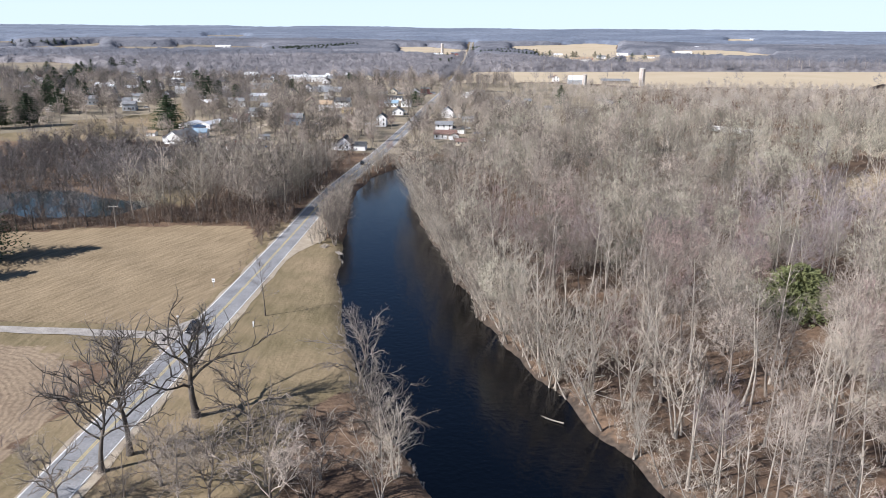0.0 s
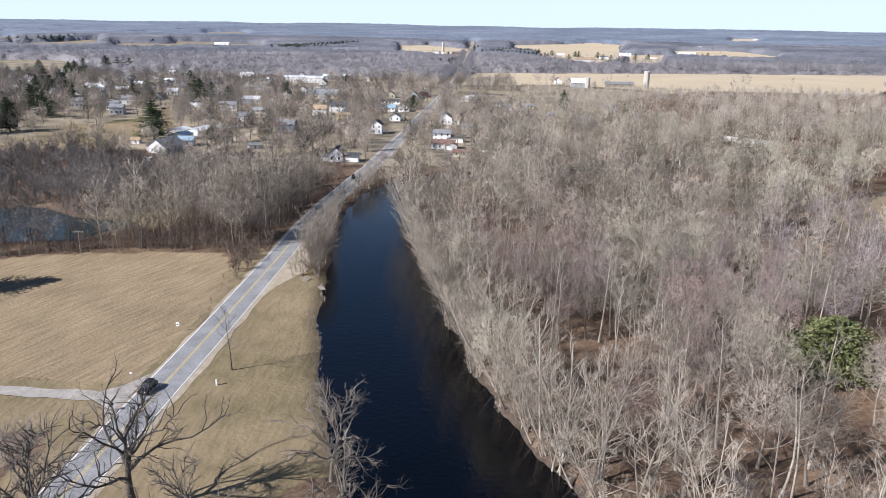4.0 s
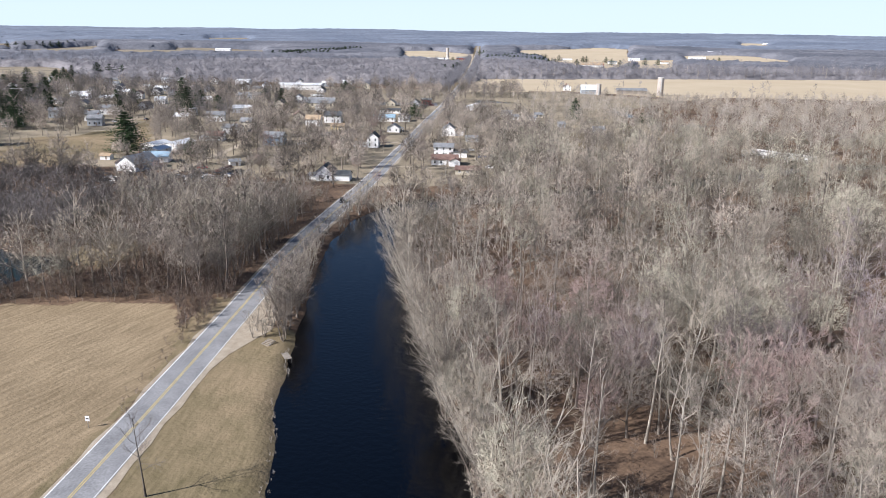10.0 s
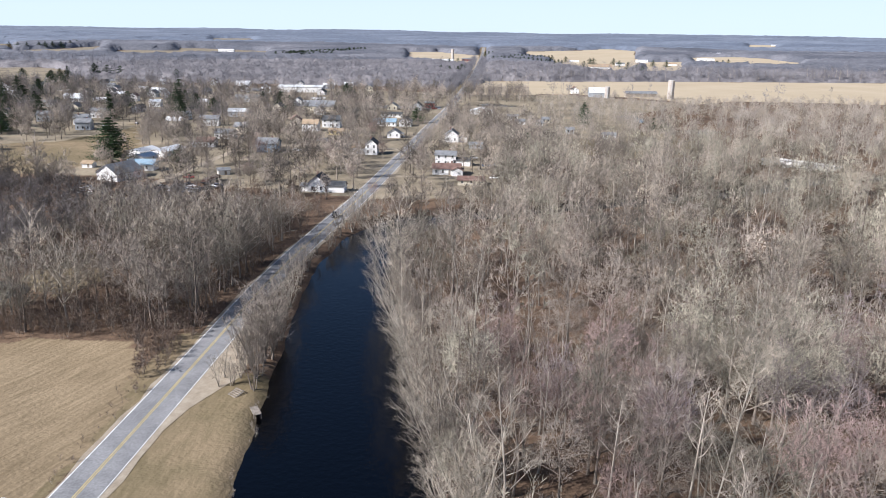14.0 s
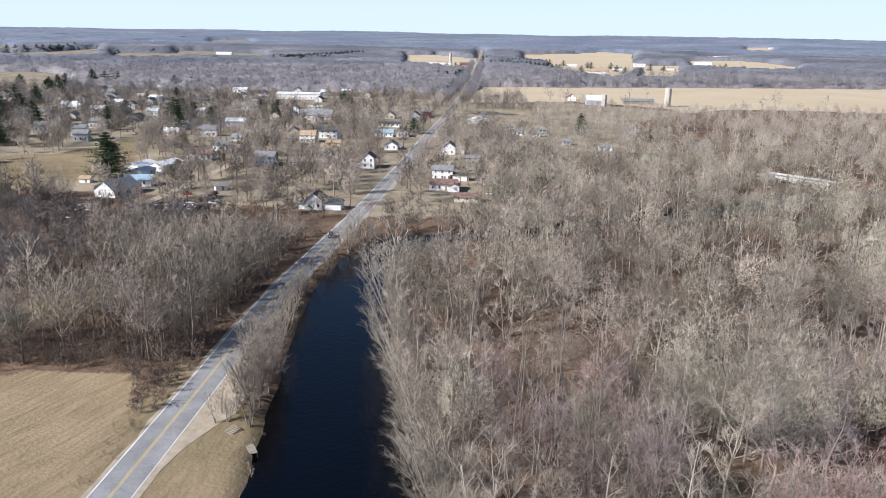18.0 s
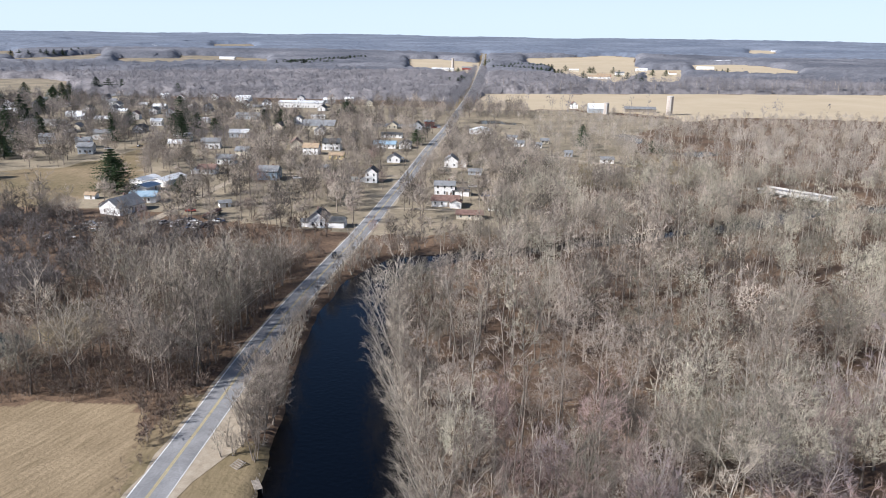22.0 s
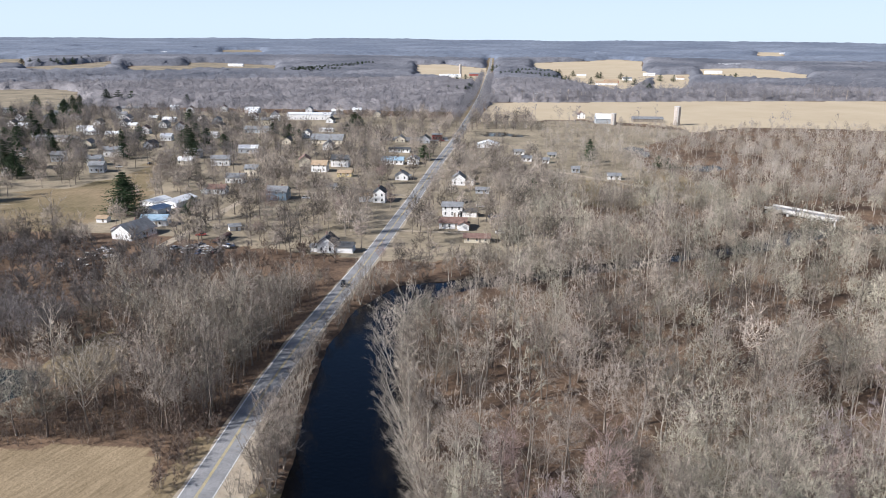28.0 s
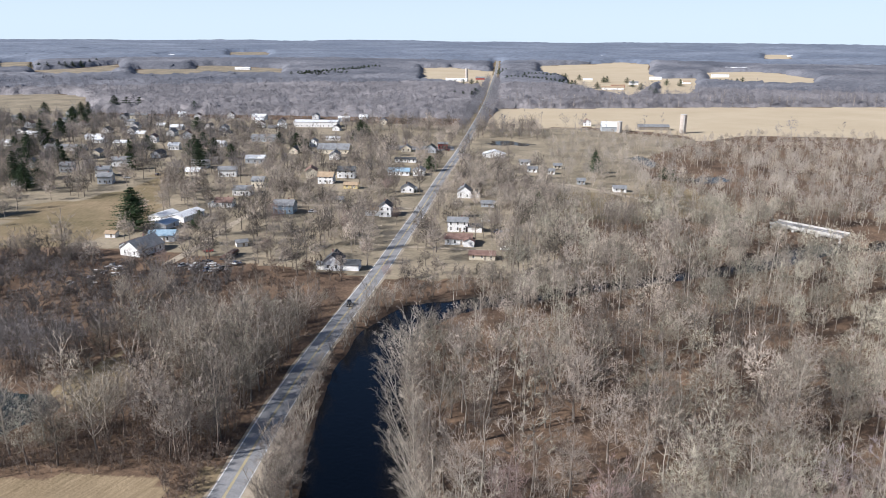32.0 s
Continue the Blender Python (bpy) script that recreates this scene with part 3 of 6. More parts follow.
def oak_skeleton(r, H, reach, fork=0.33, limbs=6, n2=8, n3=10, thick=0.034, twig=1.1):
    """Paths of an old oak: a short trunk that parts into heavy crooked limbs."""
    R = H * thick
    top = np.array([r.normal() * 0.7, r.normal() * 0.7, H * 0.72])
    sway = r.uniform(0, 6.283, 2)
    stem = np.stack([top * f + np.array([0.6 * math.sin(6 * f + sway[0]), 0.6 * math.sin(5 * f + sway[1]), 0]) * f for f in np.linspace(0, 1, 8)])
    out = [(0, stem, R, R * 0.22)]
    low = fork / 0.72
    for i in range(limbs):
        a = i * 2.4 + r.uniform(-0.5, 0.5)
        f = low + (0.98 - low) * (i + r.uniform(0, 0.6)) / limbs
        up = 0.45 + 1.3 * (f - low) / (1 - low) + r.uniform(-0.1, 0.4)
        d = unit(np.array([math.cos(a), math.sin(a), up]))
        o = np.array([np.interp(f, np.linspace(0, 1, 8), stem[:, k]) for k in range(3)])
        L = min(reach * r.uniform(0.8, 1.15) * (1.1 - 0.35 * (f - low) / (1 - low)) / max(0.5, math.hypot(d[0], d[1])), (H - o[2]) / max(0.25, d[2]) * 0.95)
        pts = [o]
        for _ in range(6):
            pts.append(pts[-1] + d * L / 6)
            d = unit(turned(r, d, r.uniform(0.2, 0.65)) + np.array([0, 0, 0.03]))
        pts = np.array(pts)
        out.append((1, pts, R * (0.52 - 0.3 * f), 0.05))
        for j in range(n2):
            t = r.uniform(0.22, 1.0)
            o2 = np.array([np.interp(t, np.linspace(0, 1, 7), pts[:, k]) for k in range(3)])
            d2 = turned(r, unit(pts[6] - pts[2]), r.uniform(0.4, 1.15))
            L2 = L * r.uniform(0.2, 0.42)
            q = [o2]
            for _ in range(3):
                q.append(q[-1] + d2 * L2 / 3)
                d2 = unit(turned(r, d2, r.uniform(0.2, 0.6)) + np.array([0, 0, 0.1]))
            q = np.array(q)
            out.append((2, q, 0.09, 0.03))
            for k in range(n3):
                o3 = q[0] + (q[-1] - q[0]) * r.uniform(0.15, 1.0) if k % 2 else q[r.integers(1, 4)]
                d3 = turned(r, unit(q[3] - q[0]), r.uniform(0.2, 1.2))
                mid = o3 + d3 * twig * r.uniform(0.3, 0.7)
                out.append((3, np.array([o3, mid, mid + turned(r, d3, r.uniform(0.2, 0.7)) * twig * r.uniform(0.3, 0.7)]), 0.035, 0.0))
                out.append((3, np.array([mid, mid + turned(r, d3, r.uniform(0.5, 1.0)) * twig * r.uniform(0.4, 0.8)]), 0.03, 0.0))
    return out


def tree_arrays(r, skel, sides, wide, levels, slim=False):
    """Places and triangles: tubes with the given sides a level (0: a flat sliver)."""
    V, F, n = [], [], 0
    for lev, pts, r0, r1 in skel:
        if lev not in levels:
            continue
        k = sides[lev]
        if slim and len(pts) > 3:
            pts = pts[[0, 2, 3]] if lev == 1 else pts[[0, 2, 4, 6]]
        if k == 0:
            d = pts[-1] - pts[0]
            side = unit(np.cross(d, r1 if isinstance(r1, np.ndarray) else r.normal(size=3)))
            w = max(wide[lev], r0)
            m = len(pts)
            if m == 2:
                V += [pts[0] + side * w * 0.5, pts[0] - side * w * 0.5, pts[1]]
                F.append((n, n + 1, n + 2))
                n += 3
            else:
                if slim:
                    V += [pts[0] + side * w * 0.5, pts[0] - side * w * 0.5, pts[-1]]
                    F.append((n, n + 1, n + 2))
                    n += 3
                    continue
                V += [pts[0] + side * w * 0.5, pts[0] - side * w * 0.5, pts[1] + side * w * 0.35, pts[1] - side * w * 0.35, pts[2]]
                F += [(n, n + 1, n + 3), (n, n + 3, n + 2), (n + 2, n + 3, n + 4)]
                n += 5
            continue
        m = len(pts)
        rad = np.linspace(r0, r1, m)
        if lev == 0:
            rad[0] *= 1.35
        rad = np.maximum(rad, wide[lev] * 0.5)
        for i in range(m):
            d = unit(pts[min(i + 1, m - 1)] - pts[max(i - 1, 0)])
            a = unit(np.cross(d, np.array([0.3, 0.9, 0.1])))
            b = np.cross(d, a)
            for j in range(k):
                V.append(pts[i] + rad[i] * (a * math.cos(6.2832 * j / k) + b * math.sin(6.2832 * j / k)))
        for i in range(m - 1):
            for j in range(k):
                p, q = n + i * k + j, n + i * k + (j + 1) % k
                F += [(p, q, q + k), (p, q + k, p + k)]
        n += m * k
    return np.array(V), np.array(F)


# forms: height, crown base, spread, limbs, branches, twigs, stems
FORMS = {
    "slim": dict(H=17, cb=0.32, spread=0.27, n1=11, n2=5, n3=12, lift=1.0, twig=1.25),
    "tall": dict(H=20, cb=0.38, spread=0.27, n1=11, n2=5, n3=12, lift=1.0, twig=1.3),
    "pole": dict(H=20, cb=0.52, spread=0.16, n1=8, n2=4, n3=8, lift=1.3, thick=0.0105, twig=1.0, lean=0.05),
    "round": dict(H=15.5, cb=0.24, spread=0.40, n1=13, n2=4, n3=4, lift=0.95, thick=0.014, twig=1.15, shell=420),
    "dome": dict(H=16, cb=0.20, spread=0.46, n1=14, n2=4, n3=4, lift=0.9, thick=0.016, twig=1.1, shell=620),
    "fan": dict(H=13, cb=0.30, spread=0.27, n1=6, n2=3, n3=5, stems=5, lift=0.9, twig=1.05, thick=0.017),
    "oak": dict(H=13, cb=0.22, spread=0.50, n1=11, n2=8, n3=9, lift=0.6, thick=0.030, twig=1.5, bend=0.75),
    "leaning": dict(H=19, cb=0.35, spread=0.28, n1=10, n2=5, n3=9, lift=0.75, lean=0.52),
    "town": dict(H=14, cb=0.22, spread=0.44, n1=11, n2=4, n3=1, lift=0.85, thick=0.018, twig=1.9, shell=240),
}


def lod_trees(kind, count, seed, n2=None, n3=None, sides=(4, 3, 0, 0), wide=(0.15, 0.055, 0.065, 0.06), n1=None, longer=1.0, shell=None):
    made = []
    for c in range(count):
        r = np.random.default_rng(seed + c)
        p = dict(FORMS[kind])
        p["n1"], p["n2"], p["n3"] = n1 or p["n1"], n2 or p["n2"], n3 or p["n3"]
        p["twig"] = p.get("twig", 1.3) * longer
        if shell is not None:
            p["shell"] = shell
        sk = skeleton(r, **p)
        va, fa = tree_arrays(r, sk, sides, wide, (0, 1), True)
        vb, fb = tree_arrays(r, sk, sides, wide, (2, 3), True)
        made.append((np.concatenate([va, vb]), np.concatenate([fa, fb + len(va)]), np.r_[np.zeros(len(fa)), np.ones(len(fb))]))
    return made


def wood(name, variants, places, mats, label, seed, scale=(0.75, 1.15)):
    """One joined mesh of many trees, each turned, sized and tinted by chance. places: x, y, variant, size."""
    r = np.random.default_rng(seed)
    VV, FF, MM, TT, n = [], [], [], [], 0
    zs = height(places[:, 0], places[:, 1])
    for (x, y, v, size), z in zip(places, zs):
        V, F, mi = variants[int(v) % len(variants)]
        a, s = r.uniform(0, 6.283), size * r.uniform(*scale)
        ca, sa_ = math.cos(a) * s, math.sin(a) * s
        W = np.stack([V[:, 0] * ca - V[:, 1] * sa_ + x, V[:, 0] * sa_ + V[:, 1] * ca + y, V[:, 2] * s * r.uniform(0.9, 1.12) + z - 0.1], -1)
        VV.append(W)
        FF.append(F + n)
        MM.append(mi)
        TT.append(np.full(len(V), r.uniform(0, 1)))
        n += len(V)
    me = mesh_from(name, np.concatenate(VV), np.concatenate(FF), mats, np.concatenate(MM), {"tint": np.concatenate(TT)})
    return tagged(new(name, me), label, "trees", kind="stuff")


def scatter(x0, x1, y0, y1, step, keep, seed):
    """A jittered grid of places, thinned by keep(x, y), a chance between 0 and 1."""
    r = np.random.default_rng(seed)
    X, Y = np.meshgrid(np.arange(x0, x1, step), np.arange(y0, y1, step))
    X = X.ravel() + r.uniform(-0.48, 0.48, X.size) * step
    Y = Y.ravel() + r.uniform(-0.48, 0.48, Y.size) * step
    ok = r.uniform(0, 1, X.size) < keep(X, Y)
    return np.stack([X[ok], Y[ok], r.integers(0, 100, ok.sum()), r.uniform(0.8, 1.15, ok.sum())], -1)


HOUSE_SPOTS = []


def right_woods(x, y):
    e = water_edge(x, y)
    xc = np.interp(y, RIVER_Y[:, 0], RIVER_Y[:, 1])
    ok = (e > np.where(y > 345, -0.8, 0.5)) & ((y > 335) | (x > xc)) & ~((y > 335) & (x < -18))
    lots = (y > 352) & (x < -20)
    # view lines from the camera to houses, clearing, evergreen and bridge stay treeless
    ok &= clear_of_houses(x, y, 3.0) & (clear_of_sightlines(x, y) | (y < 380)) & ~lots & ~((x < 0) & (y > 372) & (y < 425)) & ~inside(x, y, HAY[-1]) & ~inside(x, y + 14, HAY[-1]) & ~inside(x, y + 26, HAY[-1]) & (x < 0.54 * y + 14)
    ok &= ~(np.hypot(x - 67, y - 158) < 9.5) & ~((np.abs((x - 67) - 0.42 * (y - 160)) < 7) & (y < 160) & (y > 130)) & ~((x < -12) & (y > 308)) & ~(np.hypot((x - 29) / 9, (y - 229) / 7) < 1) & ~((x > 134) & (x < 184) & (y > 404) & (y < 475) & (y < 645 - x))
    ok &= ~((x > 138) & (x < 185) & (np.abs(y - (500 - (x - 120) * 1.0)) < 5))
    glade = np.sin(x * 0.071 + 1.1) * np.sin(y * 0.083 + 0.4) + 0.5 * np.sin(x * 0.19) * np.sin(y * 0.16)
    return ok * np.clip(0.9 - np.where(y < 225, 0.4, 0.7) * (glade > 0.45), 0, 1) * np.where((y < 144) & (x < 48), 0.7, 1.0) * np.where((np.hypot((x - 8) / 26, (y - 240) / 9) < 1), 0.35, 1.0)


def left_woods(x, y):
    e = water_edge(x, y)
    top = np.interp(x, [-320, -144, -115, -99, -76, -66], [168, 212, 225, 228, 232, 232])
    ok = (e > 1.0) & (road_away(x, y) > 6.2) & (y > top) & (x < -58) & (x > -0.67 * y - 18)
    yard = y > 338
    ok &= ~(inside(x, y, LAWN[3]) & (y > 372))
    ok &= ~((x < -104) & (y < 262) & (np.sin(x * 2.7) * np.sin(y * 3.1) < -0.5)) & ~inside(x, y, LAWN[6])
    ok &= clear_of_houses(x, y, 2.0) & (y < np.interp(x, [-200, -138, -112, -100, -70, -58], [270, 286, 298, 318, 336, 345]))
    glade = np.sin(x * 0.055 + 0.6) * np.sin(y * 0.09 + 1.9)
    return ok * np.where(yard, 0.55, 0.95) * np.where((glade > 0.62) & (x < -95), 0.25, 1.0)


def strip_woods(x, y):
    e = water_edge(x, y)
    return ((e > 0.6) & (e < 9) & (road_away(x, y) > 5.6) & (x < -24) & (x > -58) & (y > 208) & (y < 352)) * np.where(y < 240, 0.9, 0.55)


def clear_of_houses(x, y, gap=4.0):
    ok = np.ones(np.shape(x), bool)
    for hx, hy, rad in HOUSE_SPOTS:
        ok &= np.hypot(x - hx, y - hy) > rad + gap
    return ok


def clear_of_sightlines(x, y):
    """False on strips from each house towards the camera at y 88, kept treeless."""
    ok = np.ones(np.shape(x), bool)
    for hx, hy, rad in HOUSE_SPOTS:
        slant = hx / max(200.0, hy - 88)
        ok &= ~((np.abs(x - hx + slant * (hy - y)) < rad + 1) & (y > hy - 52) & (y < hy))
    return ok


def town_trees(x, y):
    ok = (road_away(x, y) > 6) & clear_of_houses(x, y, 1.5) & ~in_any(x, y, HAY) & (water_edge(x, y) > 2) & (x > -0.70 * y + 20)
    ok &= ~((x > -60) & (x < 20) & (y < 380)) & ~((np.abs(x) < 32) & (y > 645) & (y < 805))
    grove = np.sin(x * 0.031 + 2.2 * np.sin(y * 0.013)) * np.sin(y * 0.027 + 1.1)
    return ok * np.where(clear_of_sightlines(x, y), 1.0, 0.08) * np.where(y < 470, 0.6, np.where(grove > -0.2, 0.97, 0.7))


def right_far(x, y):
    ok = (water_edge(x, y) > 1) & ~in_any(x, y, HAY) & (road_away(x, y) > 6.5) & (x < 0.54 * y + 14) & clear_of_houses(x, y, 1.5)
    ok &= ~((x > 136) & (x < 190) & (np.abs(y - (500 - (x - 120) * 1.0)) < 6))
    ok &= ~((np.abs(x) < 30) & (y > 645) & (y < 800)) & ~((x > 94) & (x < 124) & (y > 632) & (y < 720)) & ~((x > 122) & (x < 162) & (y > 588) & (y < 650))
    return ok * np.where(inside(x, y, LAWN[4]), 0.8, 0.92) * np.where(clear_of_sightlines(x, y), 1.0, 0.1) * np.where((x < 24) & (y < 720), 0.95, 1.0)


def far_trees(x, y):
    r = np.hypot(x, y)
    ok = ~in_any(x, y, HAY) & (road_away(x, y) > 8) & ((x < 0.54 * y + 20) & (x > -0.70 * y)) & clear_of_houses(x, y)
    return ok * 0.85

# ------------------------------------------------------------------ buildings
def pane_set(parent, w, d, eave, rows, per_side, per_end, framed):
    """Windows in the long walls and the end walls of a house."""
    spots = []
    for k in range(rows):
        z = 1.0 + 2.7 * k
        for i in range(per_side):
            x = -w / 2 + w * (i + 0.5) / per_side
            spots += [(x, -d / 2, z, 0), (x, d / 2, z, 180)]
        for i in range(per_end):
            y = -d / 2 + d * (i + 0.5) / per_end
            spots += [(-w / 2, y, z, 270), (w / 2, y, z, 90)]
    for x, y, z, a in spots:
        place = pose(x, y, z, 0, 0, a)
        if framed:
            win = shared("window", WINDOW_FRAME, parent, place)
            shared("pane", WINDOW_PANE, win)
        else:
            shared("window", WINDOW_PANE, parent, place, "dark glass window")


def frame_mesh():
    bm = bmesh.new()
    for a, b, c, d in ((-0.52, 0.52, -0.08, 0.04), (-0.52, 0.52, 1.36, 1.46), (-0.52, -0.42, 0.04, 1.36), (0.42, 0.52, 0.04, 1.36), (-0.42, 0.42, 0.67, 0.73)):
        box(bm, a, b, -0.06, 0.02, c, d)
    me = bpy.data.meshes.new("window_frame")
    bm.to_mesh(me)
    bm.free()
    me.materials.append(M["white_paint"])
    return me


def pane_mesh():
    bm = boxed(-0.44, 0.44, -0.03, 0.02, 0.02, 1.38)
    me = bpy.data.meshes.new("window_pane")
    bm.to_mesh(me)
    bm.free()
    me.materials.append(M["glass"])
    return me


WINDOW_FRAME, WINDOW_PANE = frame_mesh(), pane_mesh()


def gabled(w, d, eave, rise):
    """Walls with gable ends; the ridge runs along x."""
    bm = bmesh.new()
    x, y = w / 2, d / 2
    pts = [(-y, -0.3), (y, -0.3), (y, eave), (0, eave + rise), (-y, eave)]
    a = [bm.verts.new((-x, p, z)) for p, z in pts]
    b = [bm.verts.new((x, p, z)) for p, z in pts]
    bm.faces.new(a[::-1])
    bm.faces.new(b)
    for i in range(5):
        bm.faces.new((a[i], a[(i + 1) % 5], b[(i + 1) % 5], b[i]))
    return bm


def roof_slabs(w, d, eave, rise, over=0.45, thick=0.18):
    bm = bmesh.new()
    x, y = w / 2 + over, d / 2 + over
    drop = rise * over / (d / 2)
    for s in (-1, 1):
        lo, hi = eave - drop + 0.03, eave + rise + 0.03
        pts = [(s * y, lo), (0, hi), (0, hi + thick), (s * y, lo + thick)]
        a = [bm.verts.new((-x, p, z)) for p, z in pts]
        b = [bm.verts.new((x, p, z)) for p, z in pts]
        bm.faces.new(a)
        bm.faces.new(b[::-1])
        for i in range(4):
            bm.faces.new((a[i], b[i], b[(i + 1) % 4], a[(i + 1) % 4]))
    bmesh.ops.recalc_face_normals(bm, faces=bm.faces[:])
    return bm


def house(name, x, y, rot, w, d, eave, rise, wall, roof, label, category="house", rows=1, side=3, end=2, framed=True, chimney=True, door=True, wings=(), porch=False, group="", base=0.0):
    """A gabled building. wings: (dx, dy, turn, w, d, eave, rise, wall, roof)."""
    e = new(name)
    z = float(height(np.array([x]), np.array([y]))[0]) if math.hypot(x, y) > 900 else 0.0
    e.matrix_basis = pose(x, y, z + base, 0, 0, rot)
    tagged(e, label, category, group=group)
    HOUSE_SPOTS.append((x, y, max(w, d) * 0.55))
    part("wall", gabled(w, d, eave, rise), M[wall], e)
    part("roof", roof_slabs(w, d, eave, rise), M[roof], e)
    if rows:
        pane_set(e, w, d, eave, rows, side, end, framed)
    if door:
        dr = part("door", boxed(-0.48, 0.48, -0.07, 0.0, 0.1, 2.15, 0.02), M["old_wood"], e, place=pose(w * 0.12, -d / 2, 0))
        part("handle", boxed(0.32, 0.38, -0.12, -0.07, 1.05, 1.12), M["steel"], dr)
    if chimney:
        part("chimney", boxed(-0.35, 0.35, -0.35, 0.35, eave + rise * 0.4, eave + rise + 0.9, 0.03), M["brown_roof"], e, place=pose(w * 0.18, d * 0.12, 0))
    if porch:
        part("porch_roof", boxed(-w * 0.35, w * 0.35, -d / 2 - 2.0, -d / 2, 2.5, 2.65), M[roof], e)
        for px in (-w * 0.33, 0.0, w * 0.33):
            part("porch_post", boxed(px - 0.07, px + 0.07, -d / 2 - 1.9, -d / 2 - 1.76, 0, 2.5), M["white_paint"], e)
    for dx, dy, turn, ww, wd, we, wr, wwall, wroof in wings:
        wg = part("wing", gabled(ww, wd, we, wr), M[wwall], e, place=pose(dx, dy, 0, 0, 0, turn))
        part("wing_roof", roof_slabs(ww, wd, we, wr, 0.35), M[wroof], wg)
        if rows:
            for i in range(2):
                shared("window", WINDOW_FRAME, wg, pose(-ww / 2 + ww * (i + 0.5) / 2, -wd / 2, 0.8))
    return e


# the white house by the road and its neighbours
house("white_house", -71, 383.5, 90, 9, 7, 3.9, 2.8, "white_paint", "dark_roof", "white clapboard gabled house with dark roof by the road", rows=1, side=3, end=2,
      wings=((-1.0, -7.2, 90, 7.6, 6, 2.6, 1.4, "white_paint", "dark_roof"), (-1.6, 5.0, 90, 3.4, 4, 2.2, 0.9, "white_paint", "grey_roof")))
house("white_house", -65, 480, 90, 8, 6.4, 5.6, 2.4, "white_paint", "dark_roof", "tall white two-storey farmhouse with a tan-roofed wing", rows=2, side=2, end=2,
      wings=((0.3, 7.0, 90, 8, 6, 3.4, 1.8, "white_paint", "tan_roof"),))
house("white_cottage", -62, 546, 90, 8, 8, 2.7, 2.4, "white_paint", "grey_roof", "small white cottage with a grey hipped porch", end=2, porch=True)
house("brown_roof_house", -22, 428, 0, 12.5, 8, 3.0, 1.7, "white_paint", "brown_roof", "white ranch house with a dark brown roof", rows=1, side=4,
      wings=((5.0, -3.2, 90, 6, 5, 2.6, 1.2, "white_paint", "brown_roof"),))
house("two_storey_house", -24, 452, 0, 10, 7, 5.2, 1.6, "white_paint", "grey_roof", "white two-storey house with a grey roof and side wing", rows=2, side=3,
      wings=((8.0, -1.0, 0, 8, 5, 2.8, 1.2, "white_paint", "dark_roof"),))
house("low_shed", -10, 404, 0, 11.2, 6, 2.3, 1.2, "cream_paint", "brown_roof", "low cream shed with a brown roof", category="shed", chimney=False, rows=1, side=3, end=1)
house("gabled_house", -26, 534, 90, 9, 8, 4.2, 3.0, "white_paint", "grey_roof", "white gabled house with a grey roof and lean-to", rows=1, porch=True,
      wings=((0, -6.5, 0, 6, 5, 2.4, 1.0, "white_paint", "grey_roof"),))
house("grey_garage", -11, 509, 0, 7.5, 6, 2.3, 1.1, "grey_siding", "grey_roof", "small grey garage with a pale roof", category="garage", chimney=False, end=1, side=2)
house("blue_house", -121, 481, 0, 11, 9, 4.6, 2.4, "blue_siding", "grey_roof", "grey-blue house with a grey shingle roof", rows=2)
house("red_roof_house", -159, 492, 0, 10, 7, 3.0, 2.0, "white_paint", "brown_roof", "white house with a rusty red roof and small annexe", rows=1,
      wings=((-6.0, -2.5, 90, 4, 4, 2.2, 1.0, "white_paint", "white_roof"),))
house("white_shed", -168, 461, 78, 18, 9, 2.8, 1.3, "white_paint", "white_roof", "long white shed with a white metal roof", category="shed", chimney=False, rows=0)
house("white_shed", -180, 459, 76, 14, 8, 2.6, 1.1, "white_paint", "white_roof", "white shed with a white metal roof", category="shed", chimney=False, rows=0)
house("white_shed", -171.5, 442, 80, 11, 9, 2.5, 1.0, "white_paint", "white_roof", "low white shed beside the big pine", category="shed", chimney=False, rows=0)
house("blue_roof_shed", -161, 418, 8, 12, 8, 3.0, 1.8, "white_paint", "blue_roof", "white shed with a faded teal roof", category="shed", chimney=False, rows=1, side=2, end=1)
house("gabled_house", -161, 397, 72, 15, 11, 3.2, 3.6, "white_paint", "grey_roof", "white gabled house under a wide grey roof", rows=1, side=3, end=2,
      wings=((2.0, 8.0, 0, 9, 6, 2.6, 1.6, "white_paint", "brown_roof"),))
house("pink_shed", -188, 421, 0, 5, 4, 2.0, 0.9, "white_paint", "tan_roof", "small shed with a faded pink roof", category="shed", chimney=False, rows=0)
house("small_shed", -121, 412, 30, 5, 4, 2.1, 0.9, "white_paint", "grey_roof", "small white garden shed", category="shed", chimney=False, rows=0)
house("tan_roof_house", -119, 568, 0, 10, 8, 4.8, 2.4, "white_paint", "tan_roof", "white house with a tan roof", rows=2)
house("grey_house", -110, 590, 0, 12, 9, 5.0, 2.6, "white_paint", "dark_roof", "white house with a dark roof and blue-grey gable", rows=2)
house("yellow_garage", -99, 552, 0, 9, 6, 2.6, 1.3, "yellow_siding", "tan_roof", "small yellow-painted garage with a tan roof", category="garage", chimney=False, side=2, end=1)
house("small_house", -98, 510, 0, 6.5, 5, 2.2, 1.2, "cream_paint", "grey_roof", "small cream outbuilding with a grey roof", category="shed", chimney=False, side=2, end=1)
house("pale_house", -158, 549, 0, 8, 8, 4.5, 2.2, "cream_paint", "grey_roof", "cream two-storey house among trees", rows=2, framed=False)
house("pale_house", -160, 525, 0, 11, 8, 3.5, 2.0, "white_paint", "grey_roof", "white house with a grey roof among trees", rows=1, framed=False)
